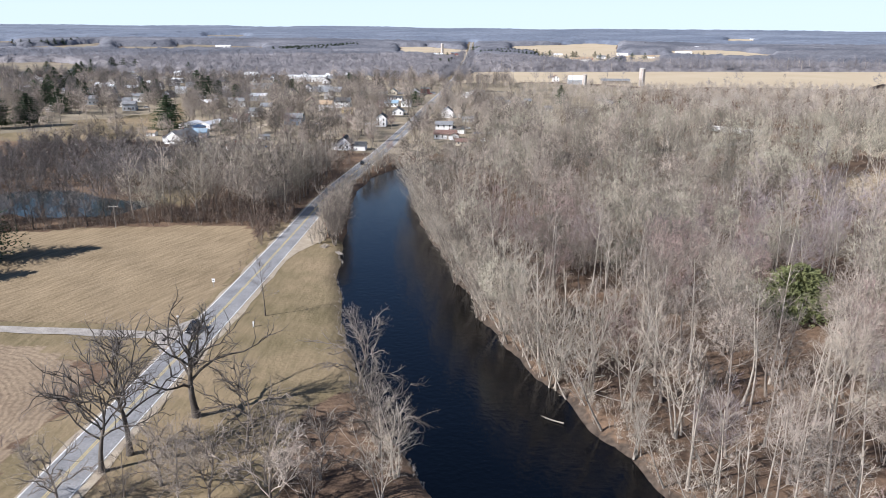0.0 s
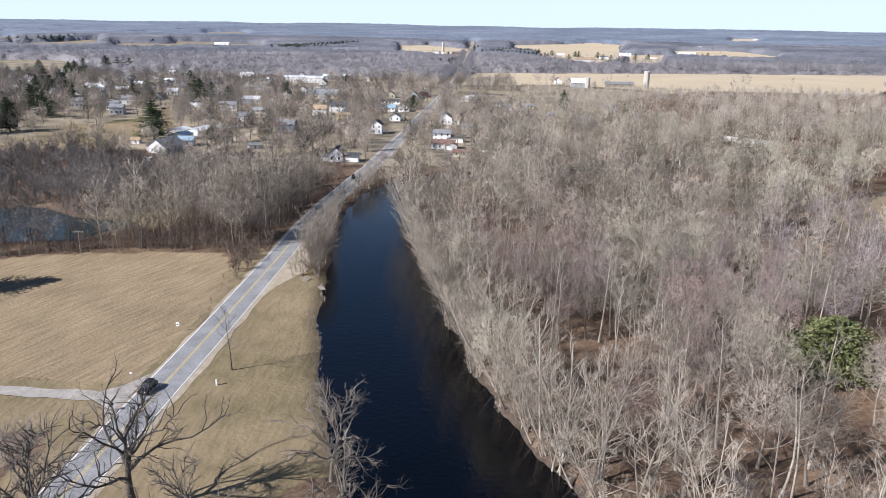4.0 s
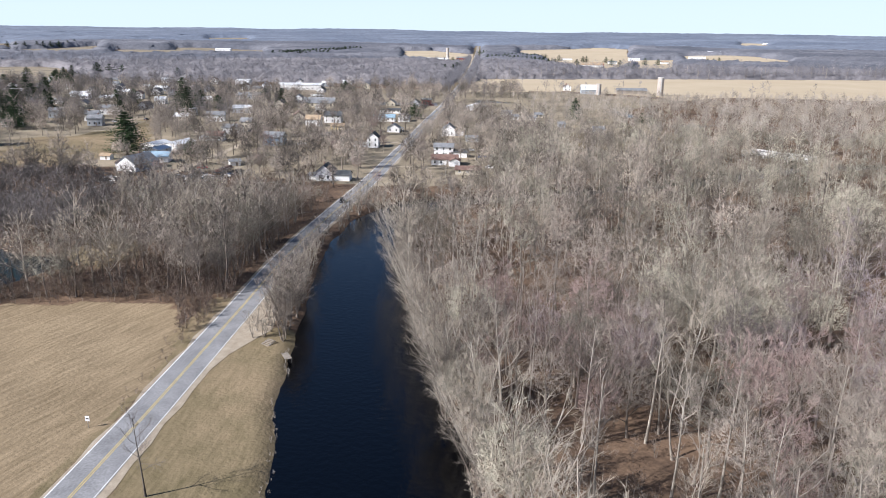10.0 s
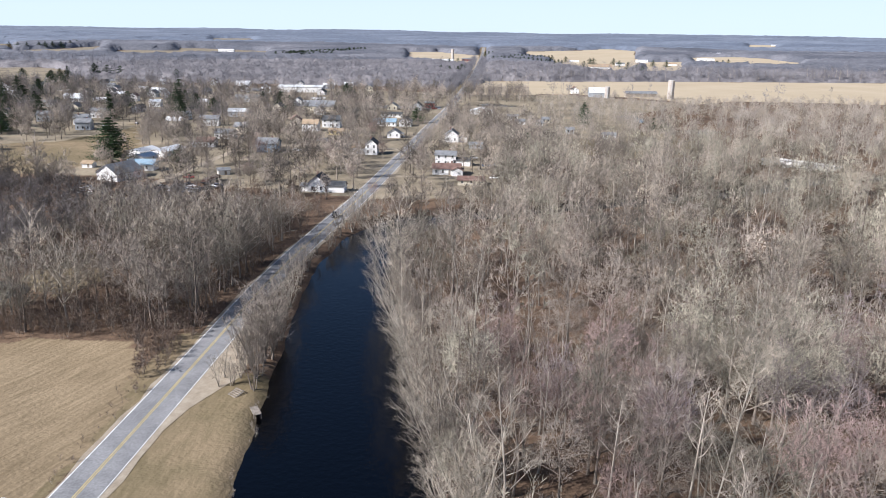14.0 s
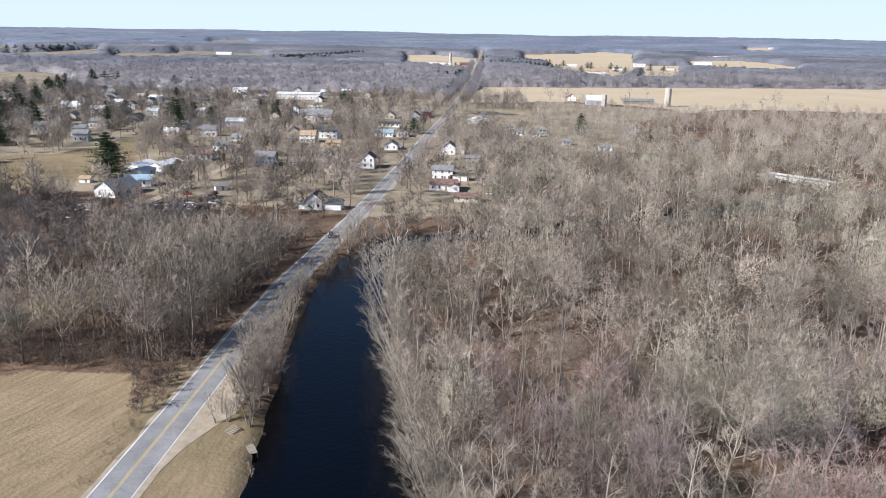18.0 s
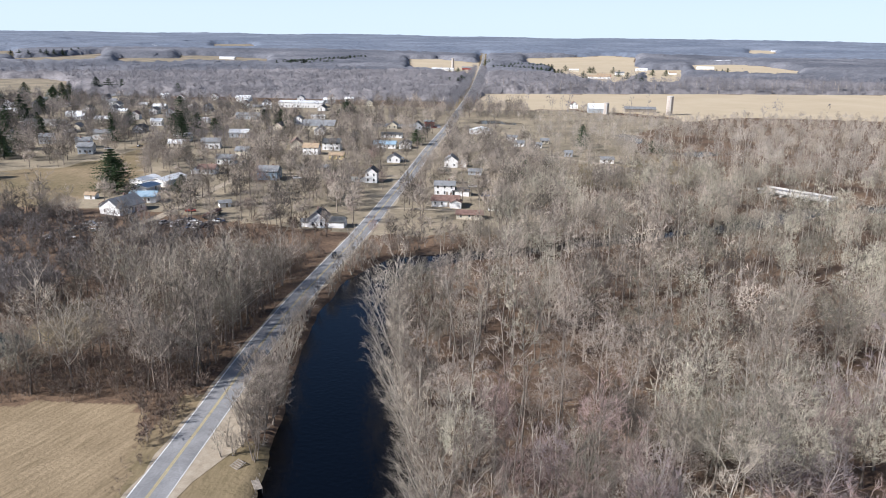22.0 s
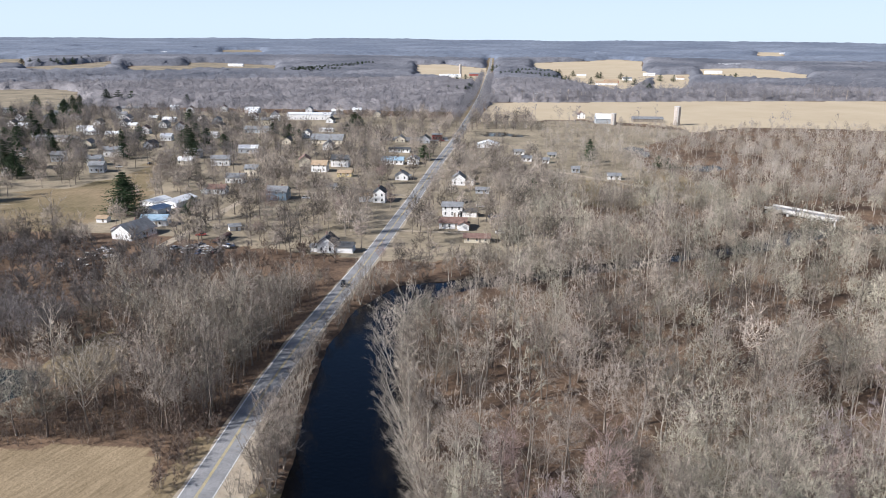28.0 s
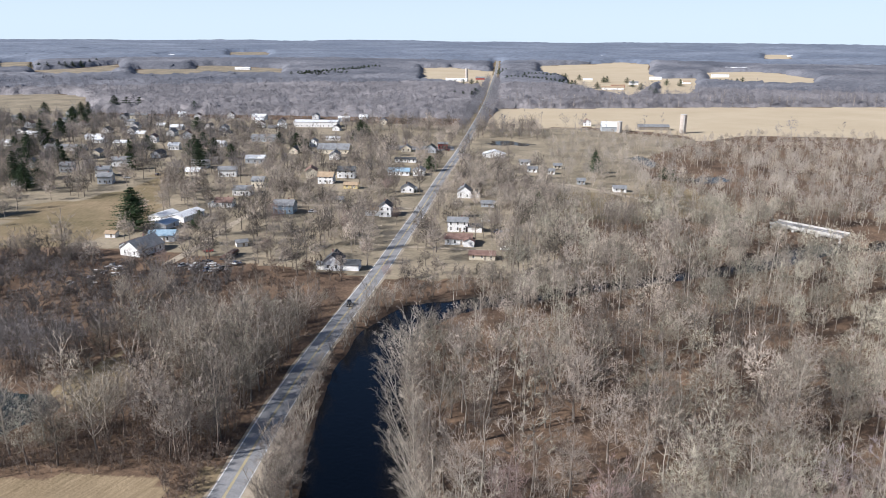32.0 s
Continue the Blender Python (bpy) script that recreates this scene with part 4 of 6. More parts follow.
house("green_roof_house", -76, 604, 0, 15, 8, 3.0, 1.8, "white_paint", "blue_roof", "long white house with a blue-green roof", rows=1, side=5, framed=False)
house("white_house", -62, 605, 90, 9, 8, 3.6, 2.0, "white_paint", "grey_roof", "white house with a pale roof", rows=1, framed=False)
house("long_house", -79, 659, 0, 16, 7, 2.6, 1.0, "white_paint", "dark_roof", "long low white house with a dark roof", rows=1, side=5, framed=False, chimney=False)
house("grey_cottage", -86, 715, 90, 9, 8, 3.0, 2.6, "cream_paint", "grey_roof", "cream cottage with a steep grey roof", rows=1, framed=False)
house("grey_cottage", -65, 712, 90, 10, 9, 3.4, 3.2, "grey_siding", "dark_roof", "grey gabled house with a dark roof", rows=1, framed=False)
house("red_shop", -57, 735, 0, 8, 7, 4.2, 1.0, "red_paint", "grey_roof", "small red and white roadside shop", category="shop", rows=1, framed=False, chimney=False)
house("long_roof_hall", -12, 694, 90, 10, 18, 2.6, 2.6, "white_paint", "white_roof", "white hall with a wide pale metal roof", category="hall", rows=1, side=3, end=4, framed=False, chimney=False)
house("broad_hall", -144, 700, 0, 26, 14, 3.4, 4.0, "cream_paint", "grey_roof", "broad hall under a grey roof", category="hall", rows=1, side=5, framed=False, chimney=False)
house("white_house", -170, 732, 90, 8, 7, 4.6, 2.4, "white_paint", "grey_roof", "white gabled house with a grey roof", rows=2, framed=False)
house("long_house", -163, 775, 0, 13, 6, 2.5, 0.9, "white_paint", "white_roof", "long white house with a pale roof", rows=1, framed=False, chimney=False)
house("warehouse", -205, 880, 3, 46, 18, 5.5, 1.4, "white_paint", "white_roof", "long white metal warehouse", category="warehouse", rows=1, side=8, framed=False, chimney=False)
house("white_barn", -286, 936, 0, 16, 11, 4.0, 2.4, "white_paint", "white_roof", "white barn with a brick-red front", category="barn", rows=0, chimney=False,
      wings=((0, -6.2, 0, 8, 2, 3.2, 0.8, "red_paint", "white_roof"),))
house("grey_hall", -222, 762, 0, 25, 14, 3.6, 2.0, "grey_siding", "grey_roof", "long grey metal-sided hall with a grey roof", category="hall", rows=1, side=5, framed=False, chimney=False)
house("long_shed", -368, 684, 0, 33, 10, 3.0, 1.6, "white_paint", "grey_roof", "long low white shed with a grey roof", category="shed", rows=1, side=7, framed=False, chimney=False)
FAR_HOUSES = [(-380, 750, 15), (-366, 794, 11), (-422, 920, 18), (-441, 925, 13), (-443, 755, 10.6), (-492, 826, 10), (-431, 701, 8), (-323, 652, 10), (-260, 549, 9), (-309, 536, 12),
              (-281, 699, 9), (-319, 740, 10), (-360, 845, 9), (-286, 826, 11), (-402, 860, 10), (-470, 780, 9), (-505, 760, 12), (-338, 880, 10), (-455, 690, 10), (-345, 600, 10),
              (-540, 880, 12), (-395, 800, 9), (-345, 770, 8), (-300, 770, 9), (-250, 720, 10), (-520, 950, 14)]
hr = np.random.default_rng(88)
for _ in range(400):
    hx, hy = float(hr.uniform(-560, -130)), float(hr.uniform(520, 960))
    if len(FAR_HOUSES) < 62 and hx > -0.62 * hy + 40 and not in_any(np.array([hx]), np.array([hy]), HAY)[0] and min(math.hypot(hx - a, hy - b) for a, b, c in FAR_HOUSES + HOUSE_SPOTS) > 24:
        FAR_HOUSES.append((hx, hy, float(hr.uniform(8, 15))))
WALLS, ROOFS = ("white_paint", "white_paint", "cream_paint", "grey_siding", "white_paint"), ("grey_roof", "white_roof", "brown_roof", "white_roof", "dark_roof", "grey_roof")
for i, (hx, hy, hw) in enumerate(FAR_HOUSES):
    wl, rf = WALLS[i % 5], ROOFS[(i * 5 + 1) % 6]
    house("village_house", hx, hy, (i * 37) % 4 * 90 + (i % 3) * 6, hw, 7.5, 3.0 + (i % 3) * 0.9, 2.0 + (i % 2) * 0.6, wl, rf,
          f"{wl.split('_')[0]} village house with a {rf.split('_')[0]} roof", rows=1, side=3, end=1, framed=False, chimney=i % 2 == 0, group="village houses")
for hx, hy, hw, wl in ((17, 627, 7, "white_paint"), (30, 620, 5, "white_paint"), (36, 644, 6, "cream_paint"), (70, 562, 8, "white_paint"), (12, 657, 8, "white_paint"), (48, 585, 5, "grey_siding")):
    house("garden_house", hx, hy, 0, hw, 5.5, 2.5, 1.4, wl, "grey_roof", "small pale house with a grey roof among bare trees", rows=1, side=2, end=1, framed=False, chimney=False, group="houses near the bridge street")
# farmsteads beyond the field
house("farm_barn", 104, 884, 0, 20, 12, 5.0, 4.5, "grey_siding", "white_roof", "old grey barn with a pale metal roof", category="barn", rows=0, chimney=False)
house("farm_barn", 150, 902, 2, 32, 10, 3.5, 2.0, "old_wood", "grey_roof", "long low cattle barn with a grey roof", category="barn", rows=0, chimney=False)
house("farm_house", 84, 930, 90, 9, 8, 4.5, 2.6, "white_paint", "brown_roof", "white farmhouse behind the barns", rows=2, framed=False)
for hx, hy, hw, wl, rf, lab in ((-118, 1735, 46, "white_paint", "white_roof", "long white farm shed on the hill"), (-82, 1190, 10, "white_paint", "grey_roof", "white house by the pines"),
                                (46, 1200, 16, "cream_paint", "white_roof", "low cream house by the field"), (10, 1806, 32, "white_paint", "white_roof", "white farm sheds on the rise"),
                                (187, 1532, 40, "white_paint", "tan_roof", "long pale house among trees"), (-70, 1800, 20, "red_paint", "grey_roof", "red barn on the hill"),
                                (-1561, 2862, 60, "white_paint", "white_roof", "white sheds near the horizon"), (-1189, 2690, 40, "white_paint", "white_roof", "white houses near the horizon"), (-1127, 2641, 40, "white_paint", "grey_roof", "pale houses near the horizon"),
                                (-1046, 1710, 22, "white_paint", "grey_roof", "white farm beside the pine row"), (-905, 1731, 30, "white_paint", "white_roof", "pale farm sheds by the field"), (-1173, 3034, 50, "white_paint", "white_roof", "white roofs near the horizon"),
                                (-1071, 1669, 14, "white_paint", "grey_roof", "white farmhouse by the field"), (-181, 3292, 90, "white_paint", "white_roof", "long white works near the horizon"), (311, 2944, 60, "white_paint", "white_roof", "pale sheds near the horizon"),
                                (1123, 3286, 70, "white_paint", "white_roof", "long pale sheds near the horizon"), (1266, 3161, 40, "cream_paint", "white_roof", "pale works near the horizon"), (963, 3583, 90, "white_paint", "white_roof", "long white hall near the horizon"),
                                (726, 1924, 16, "white_paint", "grey_roof", "white house by the far field"), (370, 1761, 16, "white_paint", "tan_roof", "pale house by the far field"), (165, 1790, 20, "cream_paint", "white_roof", "cream house by the hill pines"),
                                (39, 1953, 18, "white_paint", "white_roof", "white house among the hill pines"), (-61, 1465, 14, "white_paint", "grey_roof", "white house beside the far road"), (205, 1600, 26, "red_paint", "tan_roof", "low red-brown farm shed"),
                                (250, 1700, 18, "white_paint", "grey_roof", "white house by the hill field"), (330, 1900, 26, "white_paint", "white_roof", "white farm buildings far off"),
                                (500, 2000, 40, "white_paint", "white_roof", "long white farm buildings far off"), (-760, 1500, 24, "white_paint", "grey_roof", "white farm far off"),
                                (-700, 2050, 40, "white_paint", "white_roof", "white farm sheds far off"), (620, 2300, 60, "white_paint", "white_roof", "long white sheds far off")):
    house("farm_building", hx, hy, 0, hw, 10, 4, 2.5, wl, rf, lab, category="farm", rows=0, chimney=False, door=False)


def silo(x, y, h, r, label):
    e = tagged(new("silo"), label, "silo")
    e.matrix_basis = pose(x, y, 0)
    part("barrel", tube(bmesh.new(), (0, 0, -0.3), (0, 0, h), r, r, 20), M["silo_stave"], e)
    bm = bmesh.new()
    for k in range(9):
        tube(bm, (0, 0, 1 + k * h / 9.5), (0, 0, 1.12 + k * h / 9.5), r + 0.05, r + 0.05, 20)
    part("hoops", bm, M["steel"], e)
    part("cap", tube(bmesh.new(), (0, 0, h), (0, 0, h + 0.35), r + 0.12, r * 0.9, 20), M["concrete"], e)
    part("chute", boxed(-0.5, 0.5, -r - 0.7, -r + 0.15, 0, h - 0.6, 0.03), M["concrete"], e)


silo(175, 876, 18.5, 3.3, "tall concrete stave silo with no roof")
silo(111, 872, 11, 2.6, "shorter grey silo beside the barn")
silo(-97, 1740, 27, 3.0, "distant tall white silo")


# ------------------------------------------------------------------ the bridge
def bridge():
    e = tagged(new("road_bridge"), "pale concrete road bridge over the river", "bridge")
    e.matrix_basis = pose(150, 466, 0, 0, 0, -45)
    part("deck", boxed(-18, 18, -4.6, 4.6, 1.9, 2.5, 0.05), M["concrete"], e)
    part("roadway", boxed(-18, 18, -3.9, 3.9, 2.5, 2.54), M["asphalt"], e)
    for s in (-1, 1):
        part("parapet", boxed(-18, 18, s * 4.45 - 0.18, s * 4.45 + 0.18, 2.5, 3.35, 0.04), M["concrete"], e)
        part("girder", boxed(-17, 17, s * 3.4 - 0.3, s * 3.4 + 0.3, 1.1, 1.9), M["concrete"], e)
    for x in (-17.2, -6, 6, 17.2):
        part("pier", boxed(x - 0.6, x + 0.6, -4.2, 4.2, -2.5, 1.1, 0.06), M["concrete"], e)
    for x in (-24, 24):
        part("approach_bank", boxed(x - 6.2, x + 6.2, -5, 5, -0.6, 2.1, 0.3), M["ground"], e)


bridge()


# ------------------------------------------------------------------ vehicles
def profile_body(points, width, tuck=0.12):
    """A body pulled from a side outline (x, z), narrowing towards the top."""
    bm = bmesh.new()
    top = max(z for _, z in points)
    rows = []
    for s in (-1, 1):
        rows.append([bm.verts.new((x, s * (width / 2 - tuck * max(0, (z - 0.9)) / max(0.1, top - 0.9)), z)) for x, z in points])
    n = len(points)
    bm.faces.new(rows[0][::-1])
    bm.faces.new(rows[1])
    for i in range(n):
        bm.faces.new((rows[0][i], rows[0][(i + 1) % n], rows[1][(i + 1) % n], rows[1][i]))
    bmesh.ops.recalc_face_normals(bm, faces=bm.faces[:])
    bmesh.ops.bevel(bm, geom=bm.edges[:], offset=0.06, segments=2, affect="EDGES")
    return bm


def car(name, x, y, heading, paint, label, tall=1.7, pickup=False):
    e = tagged(new(name), label, "car")
    e.matrix_basis = pose(x, y, 0.085 if abs(road_away(np.array([x]), np.array([y]))[0]) < 4 else 0.06, 0, 0, heading)
    part("body", profile_body([(-2.3, 0.35), (2.25, 0.35), (2.32, 0.75), (2.1, 0.95), (-2.25, 1.0), (-2.36, 0.7)], 1.85), M[paint], e)
    cab = [(-1.9, 0.98), (1.1, 0.96), (0.45, tall - 0.04), (-1.6, tall)] if not pickup else [(-0.4, 0.98), (1.2, 0.96), (0.6, tall), (-0.3, tall)]
    part("cabin", profile_body(cab, 1.68, 0.2), M["glass"], e, "dark tinted windows")
    mid = (cab[2][0] + cab[3][0]) / 2
    part("roof", boxed(mid - 0.8 if not pickup else mid - 0.4, mid + 0.75 if not pickup else mid + 0.4, -0.62, 0.62, tall - 0.02, tall + 0.05, 0.02), M[paint], e)
    for wx in (-1.45, 1.42):
        for s in (-1, 1):
            w = part("wheel", tube(bmesh.new(), (wx, s * 0.72, 0.34), (wx, s * 0.95, 0.34), 0.34, 0.34, 14), M["tyre"], e)
            part("rim", tube(bmesh.new(), (wx, s * 0.93, 0.34), (wx, s * 0.965, 0.34), 0.2, 0.19, 10), M["steel"], w)
    for s in (-1, 1):
        part("headlight", boxed(2.22, 2.33, s * 0.62 - 0.18, s * 0.62 + 0.18, 0.66, 0.82, 0.02), M["white_paint"], e)
        part("tail_light", boxed(-2.36, -2.28, s * 0.68 - 0.13, s * 0.68 + 0.13, 0.68, 0.9, 0.02), M["red_paint"], e)
    return e


car("black_car", -58.7, 143, -91, "black_paint", "black sport utility vehicle driving on the road")
car("dark_car", -55.2, 338.5, -80, "black_paint", "dark car driving on the road")
PARKED = [(-132, 400, 20, "red_paint", True, "red pickup truck parked in the yard"), (-128, 374, 75, "silver_paint", False, "silver car parked in the yard"), (-122, 373, 80, "blue_paint", False, "dark blue car parked in the yard"),
          (-116, 375, 70, "black_paint", False, "black car parked in the yard"), (-134, 378, 60, "silver_paint", False, "pale van parked in the yard"), (-126, 384, 10, "black_paint", True, "dark pickup truck parked in the yard"),
          (-113, 383, 30, "blue_paint", False, "blue car parked in the yard"), (-67, 386, 150, "black_paint", False, "dark car beside the white house"), (-4, 449, 10, "blue_paint", False, "blue car parked on the grass"),
          (1, 451, 0, "silver_paint", False, "silver car parked on the grass"), (-11, 471, 5, "silver_paint", False, "white van parked by the house"), (0, 418, 0, "white_paint", False, "white car parked near the shed"),
          (-52, 722, 20, "red_paint", False, "red car outside the shop"), (-68, 726, 0, "silver_paint", False, "silver car outside the shop"), (-150, 530, 40, "blue_paint", False, "blue car parked between houses"),
          (-255, 566, 10, "silver_paint", False, "pale car parked on the grass"), (-240, 580, 80, "black_paint", False, "dark car parked on the grass"), (-106, 482, 0, "silver_paint", False, "pale car beside the blue house")]
for px, py, ph, pp, pk, pl in PARKED:
    car("parked_car", px, py, ph, pp, pl, 1.55, pk)


e = tagged(new("dark_trailer"), "long dark brown flatbed trailer standing in the yard", "trailer")
e.matrix_basis = pose(-119.5, 393, 0.05, 0, 0, 84)
part("bed", boxed(-7, 7, -1.4, 1.4, 0.9, 1.25, 0.04), M["dark_roof"], e)
part("load", boxed(-6.6, 6.4, -1.2, 1.2, 1.25, 2.3, 0.25), M["brown_roof"], e)
for px in (-5, -3.8, 4.5):
    for s in (-1, 1):
        part("wheel", tube(bmesh.new(), (px, s * 1.0, 0.45), (px, s * 1.3, 0.45), 0.45, 0.45, 12), M["tyre"], e)
rj = np.random.default_rng(8)
for k in range(34):
    jx_, jy_ = (-169 + rj.uniform(0, 16), 350 + rj.uniform(0, 26)) if k < 12 else (-133 + rj.uniform(0, 22), 368 + rj.uniform(0, 17))
    e = tagged(new("scrap_pile"), "heap of old boards and scrap in the yard", "scrap", group="scrap in the yard")
    e.matrix_basis = pose(jx_, jy_, 0, 0, 0, rj.uniform(0, 180))
    for q in range(4):
        w_, l_ = rj.uniform(0.3, 1.3), rj.uniform(1.5, 4.2)
        part("board", boxed(-l_ / 2, l_ / 2, -w_ / 2, w_ / 2, 0.15 + 0.3 * q, 0.38 + 0.3 * q, 0.03), M[("old_wood", "white_paint", "steel", "dark_bark")[(k + q) % 4]], e, place=pose(rj.uniform(-0.8, 0.8), rj.uniform(-0.8, 0.8), 0, 0, rj.uniform(-8, 8), rj.uniform(0, 180)))

# ------------------------------------------------------------------ posts, signs, stairs, logs
def utility_pole(x, y, h, turn, label):
    e = tagged(new("utility_pole"), label, "utility pole")
    e.matrix_basis = pose(x, y, 0, 0, 0, turn)
    part("pole", tube(bmesh.new(), (0, 0, -0.5), (0, 0, h), 0.16, 0.1, 8), M["old_wood"], e)
    part("crossarm", boxed(-1.5, 1.5, -0.16, -0.06, h - 0.55, h - 0.38, 0.01), M["pale_bark"], e)
    for s in (-1.35, -0.5, 0.5, 1.35):
        part("insulator", tube(bmesh.new(), (s, -0.11, h - 0.38), (s, -0.11, h - 0.2), 0.05, 0.03, 6), M["white_paint"], e)


utility_pole(-112.5, 221, 7.2, 5, "weathered wooden utility pole with a pale crossarm")


def road_sign(x, y, w, h, turn, label, back="white_paint", bars=True):
    e = tagged(new("road_sign"), label, "sign")
    e.matrix_basis = pose(x, y, 0, 0, 0, turn)
    part("post", boxed(-0.05, 0.05, -0.03, 0.03, -0.3, 2.1), M["steel"], e)
    part("board", boxed(-w / 2, w / 2, -0.06, -0.03, 2.1 - h, 2.1, 0.01), M[back], e)
    if bars:
        part("lettering", boxed(-w * 0.3, w * 0.3, -0.07, -0.06, 2.1 - h * 0.6, 2.1 - h * 0.4), M["black_paint"], e)


road_sign(-64, 170, 0.75, 0.9, 0, "white rectangular road sign on a post at the field edge")
road_sign(-63, 146, 0.5, 0.35, 0, "small white sign on a post by the driveway", bars=False)
e = tagged(new("mailbox"), "black mailbox on a post at the driveway", "mailbox")
e.matrix_basis = pose(-61.6, 135.5, 0)
part("post", boxed(-0.06, 0.06, -0.06, 0.06, -0.3, 1.0), M["old_wood"], e)
part("box", profile_body([(-0.3, 1.0), (0.3, 1.0), (0.3, 1.3), (0.15, 1.42), (-0.15, 1.42), (-0.3, 1.3)], 0.6, 0.02), M["black_paint"], e)
e = tagged(new("marker_post"), "short white marker post on the lawn", "post")
e.matrix_basis = pose(-47.3, 146.3, 0)
part("post", boxed(-0.14, 0.14, -0.14, 0.14, -0.2, 1.1, 0.03), M["white_paint"], e)
part("cap", boxed(-0.17, 0.17, -0.17, 0.17, 1.1, 1.18, 0.03), M["concrete"], e)

e = tagged(new("plank_stairs"), "weathered wooden steps down to the river", "stairs")
e.matrix_basis = pose(-44.5, 206.5, 0, 0, 0, -35)
for k in range(7):
    part("step", boxed(-1.0, 1.0, k * -0.42, k * -0.42 + 0.3, 0.55 - k * 0.13, 0.61 - k * 0.13, 0.01), M["old_wood"], e)
for s in (-1.05, 1.05):
    bm = bmesh.new()
    tube(bm, (s, 0.4, 0.5), (s, -3.0, -0.45), 0.09, 0.09, 6)
    part("stringer", bm, M["old_wood"], e)
e = tagged(new("small_dock"), "small grey plank dock at the water", "dock")
e.matrix_basis = pose(-39.6, 200.5, 0, 0, 0, 30)
for k in range(8):
    part("plank", boxed(-0.7, 0.7, k * 0.4 - 1.6, k * 0.4 - 1.24, -0.1, -0.04, 0.01), M["old_wood"], e)
for px, py in ((-0.6, -1.5), (0.6, -1.5), (-0.6, 1.4), (0.6, 1.4)):
    part("pile", tube(bmesh.new(), (px, py, -2.2), (px, py, 0.1), 0.08, 0.08, 6), M["old_wood"], e)


def log(x, y, z, length, turn, dip, r0=0.22):
    e = tagged(new("fallen_log"), "pale barkless fallen tree trunk on the river bank", "log")
    e.matrix_basis = pose(x, y, z, 0, dip, turn)
    bm = bmesh.new()
    tube(bm, (0, 0, 0), (length * 0.5, 0.1, 0.05), r0, r0 * 0.75, 7)
    tube(bm, (length * 0.5, 0.1, 0.05), (length, -0.1, 0.2), r0 * 0.75, r0 * 0.35, 7)
    part("stem", bm, M["pale_bark"], e)
    part("stub", tube(bmesh.new(), (length * 0.6, 0, 0), (length * 0.7, 0.9, 0.5), r0 * 0.4, 0.04, 5), M["pale_bark"], e)


log(13.2, 112, -0.75, 4.0, 150, 2, 0.13)
log(-11, 213, -0.6, 4, 215, 3, 0.12)
for lx, ly, ln, lt, ld in ((25, 118, 7, 160, -3), (30, 132, 6, 75, -3), (22, 128, 5, 200, 2), (38, 140, 7, 130, -4), (18, 138, 6, 100, -6), (28, 150, 8, 35, -8)):
    log(lx, ly, float(height(np.array([lx]), np.array([ly]))[0]) + 0.18, ln, lt, ld, 0.14)

# gravel lay-by, drives and streets
LAYBY = [(-53.5, 180), (-52.6, 190), (-51.0, 200), (-48.2, 208), (-46.2, 213), (-47.2, 222), (-50, 230), (-53.5, 240)]


def flat(name, pts, z, mat, label, category="pavement"):
    bm = bmesh.new()
    bm.faces.new([bm.verts.new((x, y, z)) for x, y in pts])
    bmesh.ops.triangulate(bm, faces=bm.faces[:])
    me = bpy.data.meshes.new(name)
    bm.to_mesh(me)
    bm.free()
    me.materials.append(M[mat])
    return tagged(new(name, me), label, category, kind="structure")


flat("layby", LAYBY, 0.06, "gravel", "pale gravel lay-by beside the road")
strip("driveway", smooth_line([(-330, 142), (-120, 141.5), (-78, 140.5), (-68, 140.5), (-61.5, 140)], 3), -1.7, 1.7, 0.11, M["grey_gravel"], "gravel farm driveway", wobble=(0.3, 0.3))
flat("driveway_mouth", [(-61, 132), (-64.5, 137.5), (-67, 139), (-67, 142), (-64, 144.5), (-61, 150)], 0.065, "grey_gravel", "widened gravel mouth of the driveway")
strip("street", smooth_line([(-142, 380), (-140, 408), (-140, 447), (-138, 482), (-132, 500), (-100, 500), (-50, 497)], 4), -2.2, 2.2, 0.11, M["gravel"], "narrow village street", wobble=(0.2, 0.2))
strip("driveway", smooth_line([(-48, 418), (-30, 418), (-4, 416)], 3), -1.3, 1.3, 0.11, M["gravel"], "pale gravel house drive", wobble=(0.2, 0.2))
strip("driveway", smooth_line([(-39, 884), (20, 893), (86, 900)], 4), -2.0, 2.0, 0.11, M["gravel"], "pale farm track along the field", wobble=(0.2, 0.2))
strip("driveway", smooth_line([(-48, 738), (-70, 735), (-110, 738)], 4), -15, 9, 0.2, M["asphalt"], "asphalt forecourt of the shops", wobble=(0.2, 0.2))
strip("street", smooth_line([(133, 484), (90, 530), (40, 580), (-10, 600), (-44, 606)], 4), -2.4, 2.4, 0.15, M["gravel"], "narrow gravelled street to the bridge", wobble=(0.2, 0.2))

# ------------------------------------------------------------------ planting
FW = (0.17, 0.07, 0.075, 0.092)
MID = lod_trees("slim", 3, 100, 4, 9, wide=FW) + lod_trees("pole", 2, 200, wide=FW) + lod_trees("round", 6, 300, wide=FW, shell=820) + lod_trees("dome", 6, 350, wide=FW, shell=1080)
SW = (0.24, 0.11, 0.11, 0.135)
SOFT = lod_trees("round", 4, 1100, 3, 2, (3, 0, 0, 0), SW, longer=1.3, shell=560) + lod_trees("slim", 2, 1200, 4, 5, (3, 0, 0, 0), SW, longer=1.5) + lod_trees("pole", 2, 1230, 3, 5, (3, 0, 0, 0), SW, longer=1.4) + lod_trees("dome", 3, 1250, 3, 2, (3, 0, 0, 0), SW, longer=1.3, shell=700)
GW = (0.2, 0.09, 0.09, 0.095)
